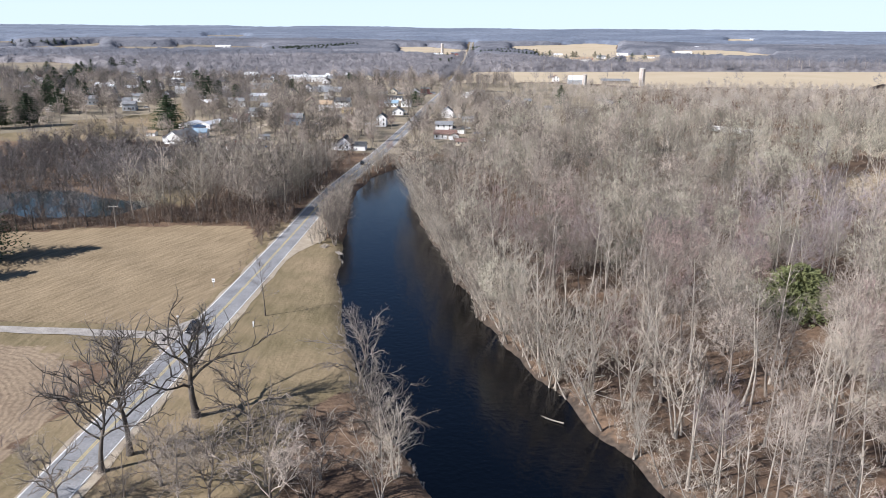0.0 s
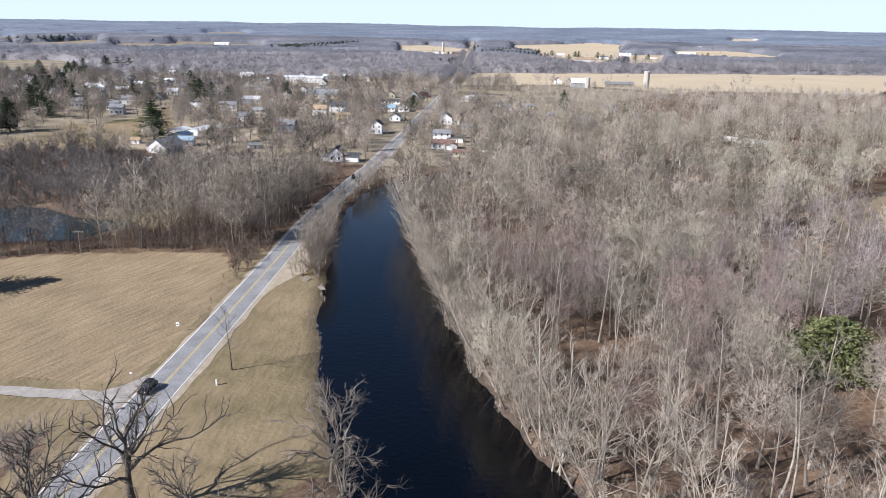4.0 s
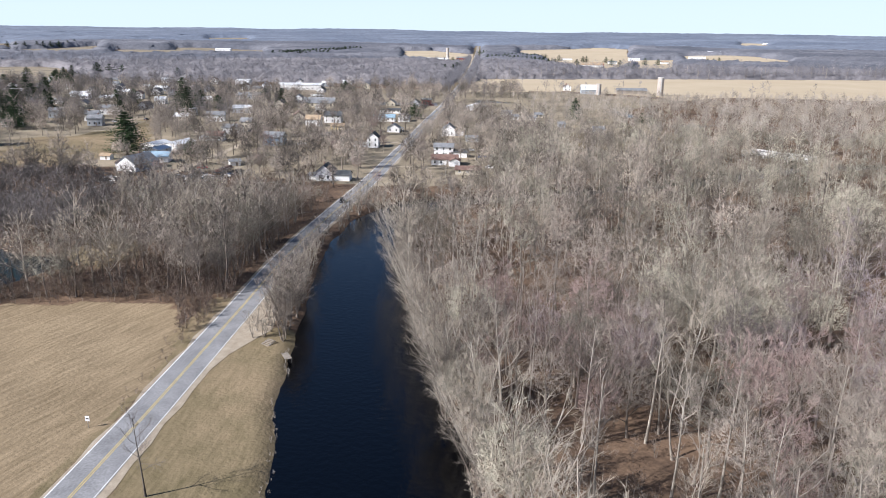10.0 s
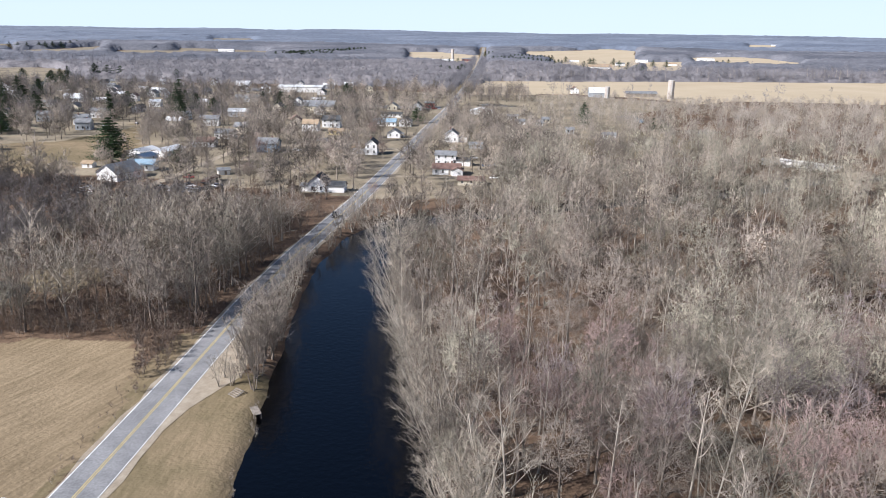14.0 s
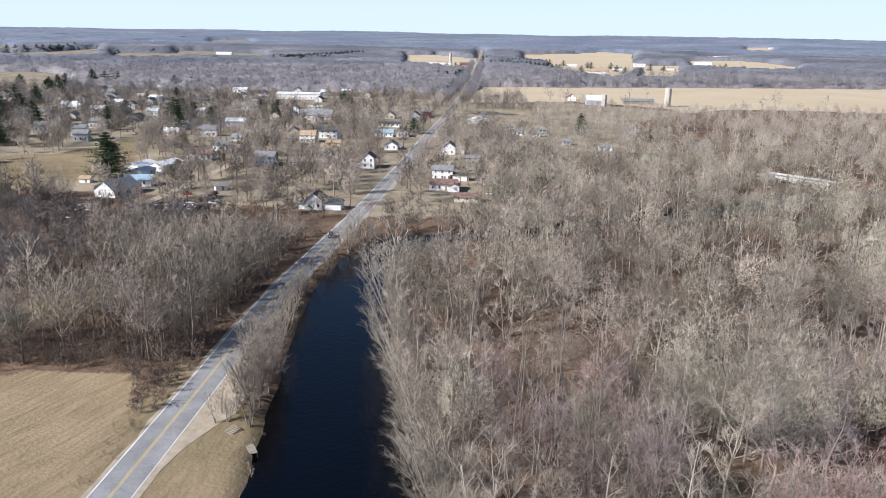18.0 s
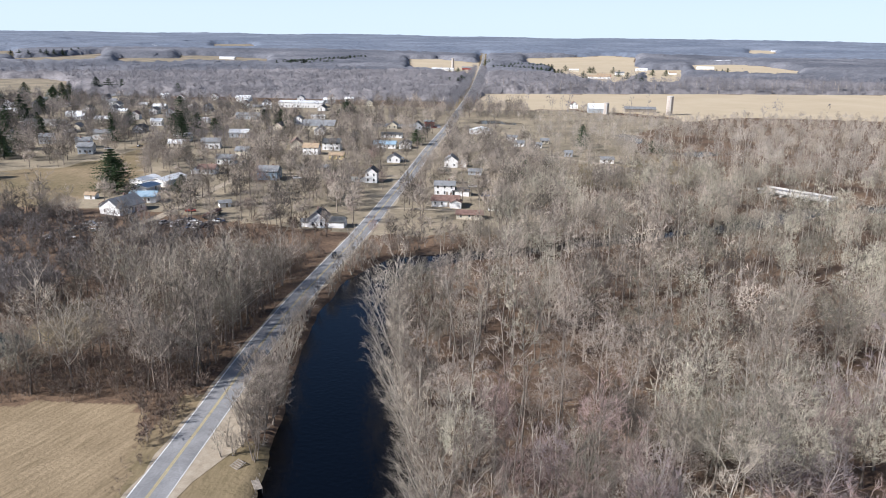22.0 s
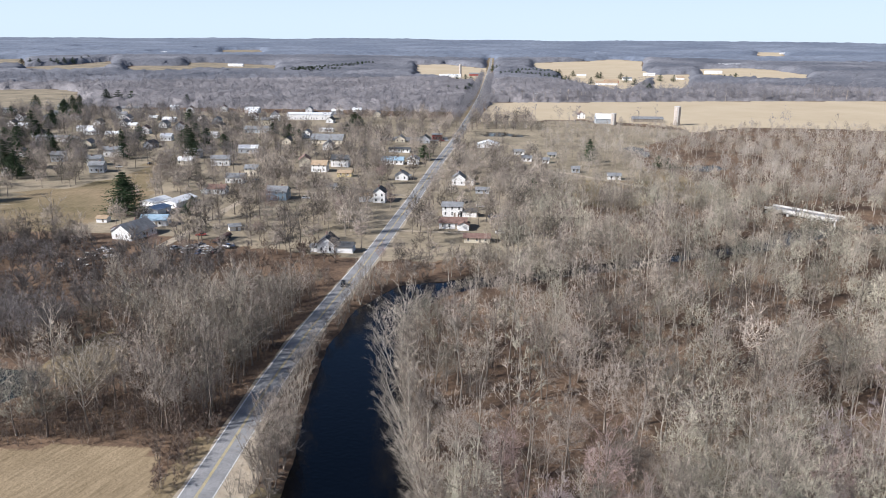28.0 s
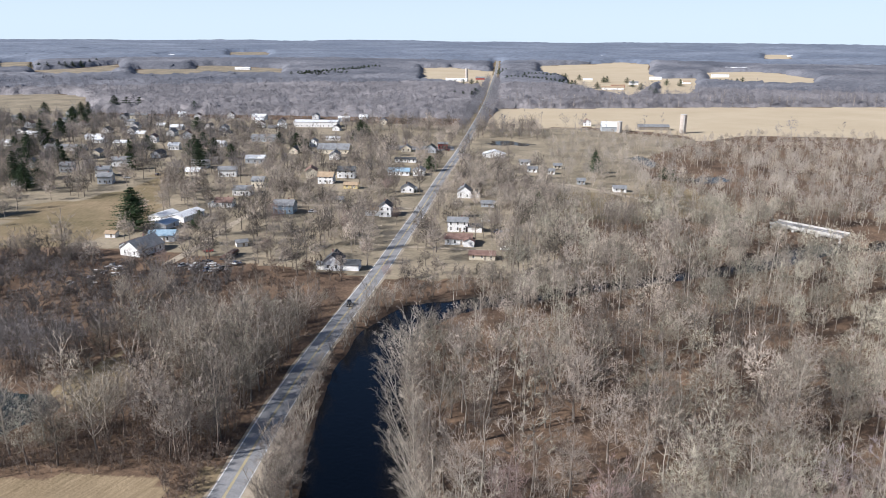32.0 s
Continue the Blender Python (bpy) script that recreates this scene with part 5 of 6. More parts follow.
LEFT = lod_trees("round", 5, 1300, 5, 4, wide=GW, longer=1.1, shell=700) + lod_trees("slim", 1, 1400, 5, 8, wide=GW, longer=1.2) + lod_trees("dome", 4, 1450, 5, 4, wide=GW, longer=1.1, shell=860)
POLES = lod_trees("pole", 5, 1480, 4, 7, wide=GW) + lod_trees("slim", 2, 1490, 4, 6, wide=GW)
LW = (0.28, 0.14, 0.16, 0.165)
LOW = lod_trees("slim", 3, 500, 3, 4, (3, 0, 0, 0), LW, longer=1.6) + lod_trees("round", 4, 600, 3, 1, (3, 0, 0, 0), LW, longer=1.5, shell=330) + lod_trees("dome", 3, 650, 3, 1, (3, 0, 0, 0), LW, longer=1.5, shell=400)
TOWN = lod_trees("town", 7, 1600, sides=(4, 0, 0, 0), wide=(0.3, 0.16, 0.18, 0.19), shell=330)
NEAR_TOWN = lod_trees("town", 6, 1650, 5, 2, sides=(4, 3, 0, 0), wide=(0.3, 0.12, 0.14, 0.17), shell=480)
FANS = lod_trees("fan", 4, 700, 3, 4)
BRUSH = lod_trees("slim", 4, 800, 2, 3, (0, 0, 0, 0), (0.4, 0.2, 0.35, 0.45), 6, 1.1) + lod_trees("dome", 4, 900, 2, 1, (0, 0, 0, 0), (0.4, 0.2, 0.35, 0.45), 5, 1.5, shell=80)
THICKET = lod_trees("fan", 5, 980, 2, 3, (0, 0, 0, 0), (0.3, 0.3, 0.32, 0.34), longer=1.4)
SCRUB = lod_trees("fan", 5, 950, 1, 3, (0, 0, 0, 0), (0.2, 0.2, 0.24, 0.26), longer=1.4)

# single trees near the river: built once with parts, then copied
def proto(kind, seed, trunk_mat, twig_mat, label, n2=7, n3=18):
    r = np.random.default_rng(seed)
    if kind == "oak":
        sk = oak_skeleton(r, **OAKS[seed])
        va, fa = tree_arrays(r, sk, (9, 6, 3, 0), (0.12, 0.09, 0.07, 0.04), (0,))
        vl, fl = tree_arrays(r, sk, (9, 6, 3, 0), (0.12, 0.09, 0.06, 0.04), (1, 2))
        vb, fb = tree_arrays(r, sk, (9, 6, 3, 0), (0.12, 0.09, 0.06, 0.036), (3,), True)
    else:
        p = dict(FORMS[kind])
        p["n1"], p["n2"], p["n3"] = p["n1"] + 2, n2, n3
        p["shell"] = int(p.get("shell", 0) * 4.5)
        sk = skeleton(r, **p)
        va, fa = tree_arrays(r, sk, (7, 4, 0, 0), (0.12, 0.06, 0.06, 0.05), (0,))
        vl, fl = tree_arrays(r, sk, (7, 4, 0, 0), (0.12, 0.06, 0.06, 0.05), (1,))
        vb, fb = tree_arrays(r, sk, (7, 3, 0, 0), (0.12, 0.06, 0.05, 0.062 if kind in ("dome", "round") else 0.03), (2, 3), True)
    return dict(trunk=mesh_from("trunk", va, fa, [M[trunk_mat]], smooth=True), label=label,
                crown=mesh_from("crown", np.concatenate([vl, vb]), np.concatenate([fl, fb + len(vl)]), [M[trunk_mat], M[twig_mat]], np.r_[np.zeros(len(fl)), np.ones(len(fb))]))


OAKS = {24: dict(H=13.5, reach=7.4, fork=0.16, limbs=10, n2=11, n3=9, thick=0.022, twig=1.3), 16: dict(H=20, reach=7.6, fork=0.30, limbs=13, n2=11, n3=9, thick=0.022, twig=1.5), 21: dict(H=16.5, reach=9.6, fork=0.26, limbs=12, n2=11, n3=9, thick=0.036, twig=1.4), 22: dict(H=15, reach=8.0, fork=0.30, limbs=11, n2=11, n3=9, thick=0.026, twig=1.4)}
PROTO = {
    "slim": [proto("slim", 11, "pale_bark", "twig", "slim bare tree with pale bark"), proto("slim", 12, "bark", "twig", "slim bare tree with grey-brown bark"), proto("tall", 13, "pale_bark", "pale_twig", "tall bare tree with whitish bark")],
    "round": [proto("round", 14, "bark", "twig", "broad bare tree with grey bark", 5, 6), proto("round", 15, "bark", "red_twig", "broad bare tree with reddish twigs", 5, 6)],
    "dome": [proto("dome", 23, "bark", "twig", "wide-crowned bare tree with dense grey twigs", 5, 6), proto("dome", 25, "bark", "olive_twig", "wide-crowned bare tree with olive-grey twigs", 5, 6), proto("dome", 26, "pale_bark", "mauve_twig", "broad bare tree with mauve-grey twigs", 5, 6)],
    "pole": [proto("pole", 27, "pale_bark", "pale_twig", "tall thin bare tree with a clear pale trunk", 4, 9), proto("pole", 28, "pale_bark", "twig", "tall thin bare tree with a small crown", 4, 9), proto("pole", 29, "bark", "twig", "thin straight bare tree with grey bark", 4, 9)],
    "grey_oak": [proto("oak", 24, "bark", "twig", "low grey spreading bare tree at the water")],
    "oak": [proto("oak", 16, "dark_bark", "dark_twig", "tall dark bare oak on the grass"), proto("oak", 21, "dark_bark", "dark_twig", "dark gnarled spreading bare oak on the grass"), proto("oak", 22, "dark_bark", "dark_twig", "dark crooked bare oak beside the road")],
    "fan": [proto("fan", 17, "pale_bark", "pale_twig", "many-stemmed pale bare tree at the water", 5, 8), proto("fan", 18, "bark", "twig", "many-stemmed bare shrub tree", 5, 9)],
    "lean": [proto("leaning", 19, "pale_bark", "pale_twig", "pale bare tree leaning over the river", 6, 10)],
    "young": [proto("slim", 20, "dark_bark", "dark_twig", "young bare tree on the lawn", 6, 10)],
}


def stand(kind, i, x, y, size, turn, group=""):
    """One tree as a thing with trunk, limbs and crown."""
    pr = PROTO[kind][i % len(PROTO[kind])]
    z = float(height(np.array([x]), np.array([y]))[0]) - 0.1
    m = pose(x, y, z, 0, 0, turn) @ Matrix.Scale(size, 4)
    e = new("bare_tree")
    e.matrix_basis = m
    tagged(e, pr["label"], "tree", group=group)
    for key in ("trunk", "crown"):
        shared(key, pr[key], e)
    return e


# the trees on the grass between road and river
for kind, i, x, y, size, turn in (("oak", 0, -50.7, 97.2, 1.0, 30), ("oak", 1, -45.2, 108.8, 1.05, 100), ("oak", 2, -52.6, 92.6, 1.0, 200), ("grey_oak", 0, -34.3, 100.0, 0.95, 60), ("dome", 0, -38, 84, 0.7, 160), ("fan", 1, -27, 91, 0.6, 90), ("fan", 1, -38, 92, 0.45, 150),
                                  ("young", 0, -46.6, 152.6, 0.72, 0), ("grey_oak", 0, -20.6, 118.4, 1.0, 10), ("fan", 0, -18.6, 117, 0.7, 0), ("grey_oak", 0, -14.6, 99, 0.9, 120), ("fan", 0, -12, 94, 0.95, 120), ("fan", 1, -16, 103, 0.7, 75), ("fan", 0, -13, 89, 0.8, 15), ("round", 1, -62, 80, 0.9, 20),
                                  ("grey_oak", 0, -26, 84, 0.9, 260), ("fan", 1, -22, 88, 0.6, 300), ("grey_oak", 0, -35, 86, 0.8, 30), ("fan", 1, -46, 84, 0.6, 80), ("grey_oak", 0, -43, 90, 0.75, 200), ("grey_oak", 0, -29, 91, 0.8, 310), ("grey_oak", 0, -54, 84, 0.75, 140), ("grey_oak", 0, -22, 93, 0.7, 20)):
    stand(kind, i, x, y, size, turn, "trees on the grass")
# the bushy trees by the lay-by
for i, (x, y, s) in enumerate(((-43.5, 214, 0.95), (-44.5, 219, 1.1), (-46, 225, 1.05), (-43, 222, 0.95), (-47.5, 231, 0.95), (-48, 238, 0.85), (-42.6, 208, 0.75), (-45.5, 217, 0.9), (-44, 228, 0.9))):
    stand("fan", 1, x, y, s, i * 70, "trees along the lay-by")
# pale trees leaning out from the far bank
LEAN = PROTO["lean"][0]
lv = LEAN["trunk"].vertices
LEAN_AZ = math.degrees(math.atan2(lv[len(lv) - 1].co.y - lv[0].co.y, lv[len(lv) - 1].co.x - lv[0].co.x))
rb = np.random.default_rng(77)
for i, y in enumerate(np.arange(80, 335, 3.7)):
    xb = float(np.interp(y, [c[1] for c in RIVER[:13]], [c[0] + c[2] for c in RIVER[:13]])) + rb.uniform(0.2, 2.2)
    if water_edge(np.array([xb]), np.array([y]))[0] < 0.3:
        xb += 1.5
    if y < 118 and i % 2 or y > 305 and i % 2:
        continue
    if i % 3 > 0 and y < 250:
        stand("lean", 0, xb, y, rb.uniform(0.5, 0.85), 190 + rb.uniform(-45, 45) - LEAN_AZ, "trees on the far bank")
    else:
        stand("fan", i % 2, xb, y, rb.uniform(0.75, 1.3) * (1.0 if y < 250 else 0.65 if y < 295 else 0.42), i * 50, "trees on the far bank")

for i, (x, y, s) in enumerate(((-86, 427, 0.85), (-76, 431, 0.75), (-64, 436, 0.7), (-56.5, 460, 0.65), (-42, 435, 0.7), (-36, 434, 0.75), (-66, 373, 0.6), (-60, 396, 0.55), (-91, 382, 0.6), (-104, 395, 0.6), (-130, 508, 0.8), (-72, 528, 0.8),
                                  (-40, 372, 0.6), (-46, 366, 0.5), (-38, 360, 0.6), (-112, 440, 0.8), (-96, 455, 0.8), (-120, 455, 0.7), (-148, 430, 0.7), (-140, 372, 0.6), (-152, 368, 0.6))):
    stand("round", i % 2, x, y, s, i * 63, "trees round the houses")
for i, (x, y, s) in enumerate(((-122.5, 335, 1.1), (-130.6, 328, 0.9), (-135.7, 330, 0.95), (-126, 333, 0.8), (-120, 337, 0.85))):
    stand("fan", 0, x, y, s, i * 77, "pale trees by the scrap yard")
for i, (x, y, s) in enumerate(((14, 128, 1.35), (9, 139, 1.3), (18, 121, 1.25), (4, 152, 1.35), (24, 116, 1.3), (0, 168, 1.3), (12, 134, 1.1), (-4, 184, 1.3), (20, 131, 1.2), (7, 147, 1.2), (-8, 204, 1.3), (30, 108, 1.3))):
    if water_edge(np.array([x]), np.array([y]))[0] > 0.8:
        stand("fan", 0, x, y, s, i * 63, "tall pale stems on the far bank")
for i, (x, y, size) in enumerate(((-15.5, 220, 1.0), (-17.5, 232, 1.0), (-20.5, 246, 1.1), (-23.5, 258, 1.0), (-26, 272, 0.95), (-28, 285, 0.8), (-6, 190, 1.0), (-10, 204, 1.0))):
    stand("lean", 0, x + 1.5, y, size * 0.9, 178 + 24 * math.sin(i * 2.3) - LEAN_AZ, "trees on the far bank")
# single trees that stand out in the river woods
stand("pole", 0, 28.2, 233.4, 0.85, 0, "trees of the river woods").rotation_euler = (radians(-22), radians(26), 0)
stand("pole", 1, 28.8, 223.8, 0.8, 40, "trees of the river woods")
for i, (x, y, size) in enumerate(((40, 205, 1.15), (36, 218, 1.05), (49, 214, 1.1), (58, 220, 1.0), (46, 200, 1.05), (34, 209, 0.9), (54, 204, 1.0), (43, 127, 1.0), (68, 136, 0.95), (46, 139, 0.9), (62, 121, 0.9), (30, 119, 0.95), (73, 148, 0.9))):
    stand("dome", 1 if i < 7 else 0, x, y, size, i * 47, "wide trees of the river woods")
stand("fan", 0, 16, 281, 1.45, 20, "trees of the river woods")
stand("fan", 0, 13, 276, 1.2, 140, "trees of the river woods")
for i, (x, y, size) in enumerate(((10, 178, 0.9), (15, 186, 0.95), (20, 179, 0.85), (12, 195, 0.9), (23, 191, 0.95), (17, 171, 0.8), (19, 201, 0.9))):
    stand("round", i, x, y, size, i * 59, "trees of the river woods")
rw = scatter(-40, 330, 70, 490, 6.3, right_woods, 31)
rw = rw[(np.min([np.hypot(rw[:, 0] - a, rw[:, 1] - b) for a, b in ((40, 205), (36, 218), (49, 214), (58, 220), (43, 127), (30, 119))], axis=0) > 4.5)]
away = water_edge(rw[:, 0], rw[:, 1])
near = (rw[:, 1] < 225) & (rw[:, 0] < 75)
pick = np.flatnonzero(near)[:290]
for k in pick:
    x, y, v, s = rw[k]
    if y < 150 and x < 55 or away[k] < 30:
        kind = "pole" if v < 44 else "slim" if v < 62 else "round" if v < 84 else "dome" if v < 92 else "fan"
    else:
        kind = "pole" if v < 18 else "slim" if v < 34 else "round" if v < 62 else "dome" if v < 94 else "fan"
    stand(kind, int(v), x, y, s * (0.95 if kind != "fan" else 0.8), v * 37.0, "trees of the river woods")
rest = np.delete(rw, pick, axis=0)
rest[:, 3] *= np.where((rest[:, 0] < 2) & (rest[:, 1] > 285), 0.7, 1.0)
hue = (rest[:, 2] * 7 + 3 * np.sin(rest[:, 0] * 0.06) + 3 * np.sin(rest[:, 1] * 0.045 + 1)) % 10
bank = (water_edge(rest[:, 0], rest[:, 1]) < 34) & (rest[:, 1] < 300) & (rest[:, 0] < 45)
rest[:, 2] = np.where(bank & (rest[:, 2] % 2 > 0), rest[:, 2] % 5, rest[:, 2])
# more pale trees beyond y 275, lightening the deep woods in place of haze
pale = hue < np.where(rest[:, 1] > 275, 2.0, 1.5)
reddish = (rest[:, 0] > 90 + 25 * np.sin(rest[:, 1] * 0.05)) & ~pale
olive = (hue > 6.8) & ~pale & ~reddish
plain = ~pale & ~reddish & ~olive
deep = rest[:, 1] > 275
wood("river_woods", MID, rest[pale & ~deep], [M["pale_bark"], M["pale_twig"]], "bare woods of pale-barked trees along the river", 41, (0.75, 1.2))
wood("river_woods", MID, rest[plain & ~deep], [M["bark"], M["twig"]], "dense bare grey-brown woods", 42, (0.6, 1.2))
wood("river_woods", MID, rest[olive & ~deep], [M["bark"], M["olive_twig"]], "bare woods with olive-grey twigs", 77, (0.7, 1.2))
wood("river_woods", MID, rest[reddish & ~deep], [M["pale_bark"], M["mauve_twig"]], "bare woods with a mauve cast", 43, (0.6, 1.1))
wood("river_woods", SOFT, rest[pale & deep], [M["pale_bark"], M["pale_twig"]], "pale bare woods round the bend", 55, (0.65, 1.1))
wood("river_woods", SOFT, rest[plain & deep], [M["bark"], M["twig"]], "dense bare grey-brown woods round the bend", 53, (0.6, 1.1))
wood("river_woods", SOFT, rest[(olive | reddish) & deep], [M["bark"], M["olive_twig"]], "bare woods towards the bridge", 54, (0.55, 1.1))
lw = scatter(-330, -58, 200, 400, 6.3, left_woods, 32)
lw[:, 3] *= np.interp(lw[:, 1], [295, 335], [1.0, 0.55])
kind = (lw[:, 2] + 2 * np.sin(lw[:, 0] * 0.08)) % 7
dim = lw[:, 0] < -118
wood("roadside_woods", LEFT, lw[(kind < 2.5) & ~dim], [M["bark"], M["twig"]], "bare woods between the field and the village", 44, (0.65, 1.1))
wood("roadside_woods", LEFT, lw[(kind >= 2.5) & (kind < 5.0) & ~dim], [M["pale_bark"], M["pale_twig"]], "pale bare trees between the field and the village", 45, (0.8, 1.15))
wood("roadside_woods", LEFT, lw[(kind >= 5.0) & ~dim], [M["bark"], M["olive_twig"]], "olive-grey bare trees between the field and the village", 78, (0.65, 1.0))
wood("roadside_woods", LEFT, lw[dim], [M["dark_bark"], M["dark_twig"]], "dark bare trees round the pond", 56, (0.65, 1.0))
lp = scatter(-76, -61, 232, 345, 5.0, left_woods, 66)
lp[:, 3] *= np.interp(lp[:, 1], [290, 340], [0.95, 0.6])
wood("roadside_woods", POLES, lp, [M["bark"], M["twig"]], "row of thin bare trees beside the road", 79, (0.7, 1.05))
sw = scatter(-60, -20, 208, 352, 2.7, strip_woods, 33)
wood("bank_scrub", FANS, sw[sw[:, 2] % 2 > 0], [M["bark"], M["twig"]], "bare scrub between road and river", 46, (0.35, 0.75))
wood("bank_scrub", FANS, sw[sw[:, 2] % 2 < 1], [M["pale_bark"], M["pale_twig"]], "pale bare scrub between road and river", 57, (0.35, 0.8))
us = scatter(-30, 200, 96, 330, 4.4, lambda x, y: (water_edge(x, y) > 1.0) & (x > np.interp(y, RIVER_Y[:, 0], RIVER_Y[:, 1])) & ~inside(x, y, HAY[-1]) & (x < 0.54 * y + 14) & (np.sin(x * 0.13) * np.sin(y * 0.11 + 1) > -0.45), 34)
wood("undergrowth", SCRUB, us, [M["bark"], M["brown_twig"]], "low brown undergrowth in the woods", 47, (0.1, 0.36))
us2 = scatter(-300, -58, 205, 400, 3.5, left_woods, 35)
wood("undergrowth", SCRUB, us2, [M["bark"], M["brown_twig"]], "low bare brown undergrowth by the road", 48, (0.25, 0.6))
vs = scatter(-70, -55, 176, 345, 1.5, lambda x, y: ((x < -55) & (x < np.interp(y, [176, 290, 345], [-60, -60, -57])) & (x > np.interp(y, [176, 200, 215, 228, 244, 290, 345], [-63.5, -65, -68, -73, -70, -66, -63])) & (road_away(x, y) > 4.6)) * 0.75, 39)
wood("verge_scrub", SCRUB, vs, [M["bark"], M["brown_twig"]], "low brown weeds and brush beside the field", 58, (0.035, 0.11))
cb = scatter(-78, -60.5, 202, 238, 1.7, lambda x, y: (~inside(x, y, HAY[0]) & (road_away(x, y) > 5.2)) * 0.55, 80)
wood("corner_brush", THICKET, cb, [M["bark"], M["brown_twig"]], "brown brush between the corner of the field and the road", 81, (0.1, 0.38))
hs = scatter(-330, -66, 150, 244, 1.7, lambda x, y: (np.abs(y - 2.5 - np.interp(x, [-320, -144, -115, -99, -79, -72, -66], [169, 212.5, 223, 226.5, 229.5, 227, 217])) < 4.2) * 0.7, 40)
wood("hedge_scrub", SCRUB, hs, [M["bark"], M["brown_twig"]], "low brown brush along the edge of the field", 59, (0.1, 0.36))
ys = scatter(-230, -62, 275, 386, 3.7, lambda x, y: ((y > np.interp(x, [-200, -138, -112, -100, -70, -58], [262, 288, 300, 320, 334, 340])) & clear_of_houses(x, y, 2.0) & (clear_of_sightlines(x, y) | (y < 370)) & (road_away(x, y) > 7) & ~in_any(x, y, HAY) & (np.hypot((x + 122) / 13, (y - 376) / 9) > 1) & (np.hypot((x + 162) / 8, (y - 364) / 10) > 1)) * np.where(x < -100, 0.8, 0.4), 63)
wood("yard_scrub", THICKET, ys[ys[:, 0] < -104], [M["dark_bark"], M["dark_twig"]], "dark bare scrub round the scrap yard", 64, (0.22, 0.62))
wood("yard_scrub", THICKET, ys[ys[:, 0] >= -104], [M["bark"], M["brown_twig"]], "brown bare scrub beside the road", 65, (0.15, 0.55))
bb = scatter(-30, 60, 76, 345, 1.7, lambda x, y: ((water_edge(x, y) > -0.2) & (water_edge(x, y) < 5.0) & (x > np.interp(y, RIVER_Y[:, 0], RIVER_Y[:, 1]))) * 0.6, 67)
wood("bank_brush", SCRUB, bb, [M["pale_bark"], M["pale_twig"]], "low pale brush along the far bank", 68, (0.1, 0.42))
bend = scatter(-20, 128, 335, 450, 4.2, lambda x, y: ((water_edge(x, y) > -1.2) & (water_edge(x, y) < 5) & (y > 344 + 0.1 * x)) * np.where(np.sin(x * 0.16 + 0.8) > 0.72, 0.25, 0.95), 69)
wood("bend_woods", SOFT, bend, [M["pale_bark"], M["pale_twig"]], "pale bare trees standing along the bend of the river", 70, (0.5, 0.95))
cs = scatter(-42, 14, 340, 380, 3.6, lambda x, y: ((water_edge(x, y) > 0.5) & clear_of_houses(x, y, 1) & (road_away(x, y) > 7)) * 0.6, 71)
wood("lot_scrub", THICKET, cs, [M["bark"], M["twig"]], "bare scrub on the lot above the river", 72, (0.15, 0.5))
rd = scatter(-60, 0, 92, 207, 0.9, lambda x, y: ((water_edge(x, y) > -0.3) & (water_edge(x, y) < 0.9) & (x < np.interp(y, RIVER_Y[:, 0], RIVER_Y[:, 1]))) * 0.6, 75)
wood("bank_reeds", SCRUB, rd, [M["straw_twig"], M["straw_twig"]], "dry pale reeds along the lawn's edge at the water", 76, (0.03, 0.09))
tt = scatter(-640, 24, 372, 880, 9.2, town_trees, 36)
close = tt[:, 1] < 560
dark = tt[:, 2] % 8 < np.where(tt[:, 0] < -200 - 20 * np.sin(tt[:, 1] * 0.05), 5, 1)
wood("village_trees", TOWN, tt[close & dark], [M["bark"], M["twig"]], "grey-brown bare trees round the nearer houses", 49, (0.6, 1.08))
wood("village_trees", NEAR_TOWN, tt[close & ~dark], [M["bark"], M["twig"]], "bare trees round the nearer houses", 60, (0.6, 1.08))
wood("village_trees", TOWN, tt[~close & dark], [M["dark_bark"], M["dark_twig"]], "dark bare trees among the village houses", 61, (0.6, 1.08))
wood("village_trees", TOWN, tt[~close & ~dark], [M["bark"], M["twig"]], "bare trees among the village houses", 52, (0.6, 1.08))
rf = scatter(-36, 460, 480, 880, 8.5, right_far, 37)
rf[:, 3] *= np.interp(rf[:, 1], [640, 840], [1.0, 0.55]) * np.where((rf[:, 0] < 75) & (rf[:, 1] > 480), 0.8, 1.0)
wood("field_edge_woods", LOW, rf[rf[:, 2] % 2 > 0], [M["pale_twig"], M["pale_twig"]], "bare woods towards the fields", 50, (0.45, 0.85))
wood("field_edge_woods", LOW, rf[rf[:, 2] % 2 < 1], [M["straw_twig"], M["straw_twig"]], "pale bare woods towards the fields", 62, (0.5, 0.9))
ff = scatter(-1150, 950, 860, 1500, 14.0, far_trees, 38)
wood("far_woods", BRUSH, ff, [M["far_haze_twig"], M["far_haze_twig"]], "far bare woods", 51, (0.55, 1.1))

def field_front(x, y):
    ok = ~in_any(x, y, HAY) & (road_away(x, y) > 8) & clear_of_houses(x, y, 2)
    return ok * inside(x, y - 42, HAY[1]) * 0.95


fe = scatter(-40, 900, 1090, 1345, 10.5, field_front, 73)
wood("field_front_woods", LOW, fe, [M["twig"], M["far_haze_twig"]], "wall of bare trees behind the stubble field", 74, (0.6, 1.1))

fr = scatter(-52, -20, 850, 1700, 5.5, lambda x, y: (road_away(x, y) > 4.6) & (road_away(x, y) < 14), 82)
wood("roadside_row", BRUSH, fr, [M["far_haze_twig"], M["far_haze_twig"]], "rows of bare trees closing over the far road", 83, (0.6, 1.05))

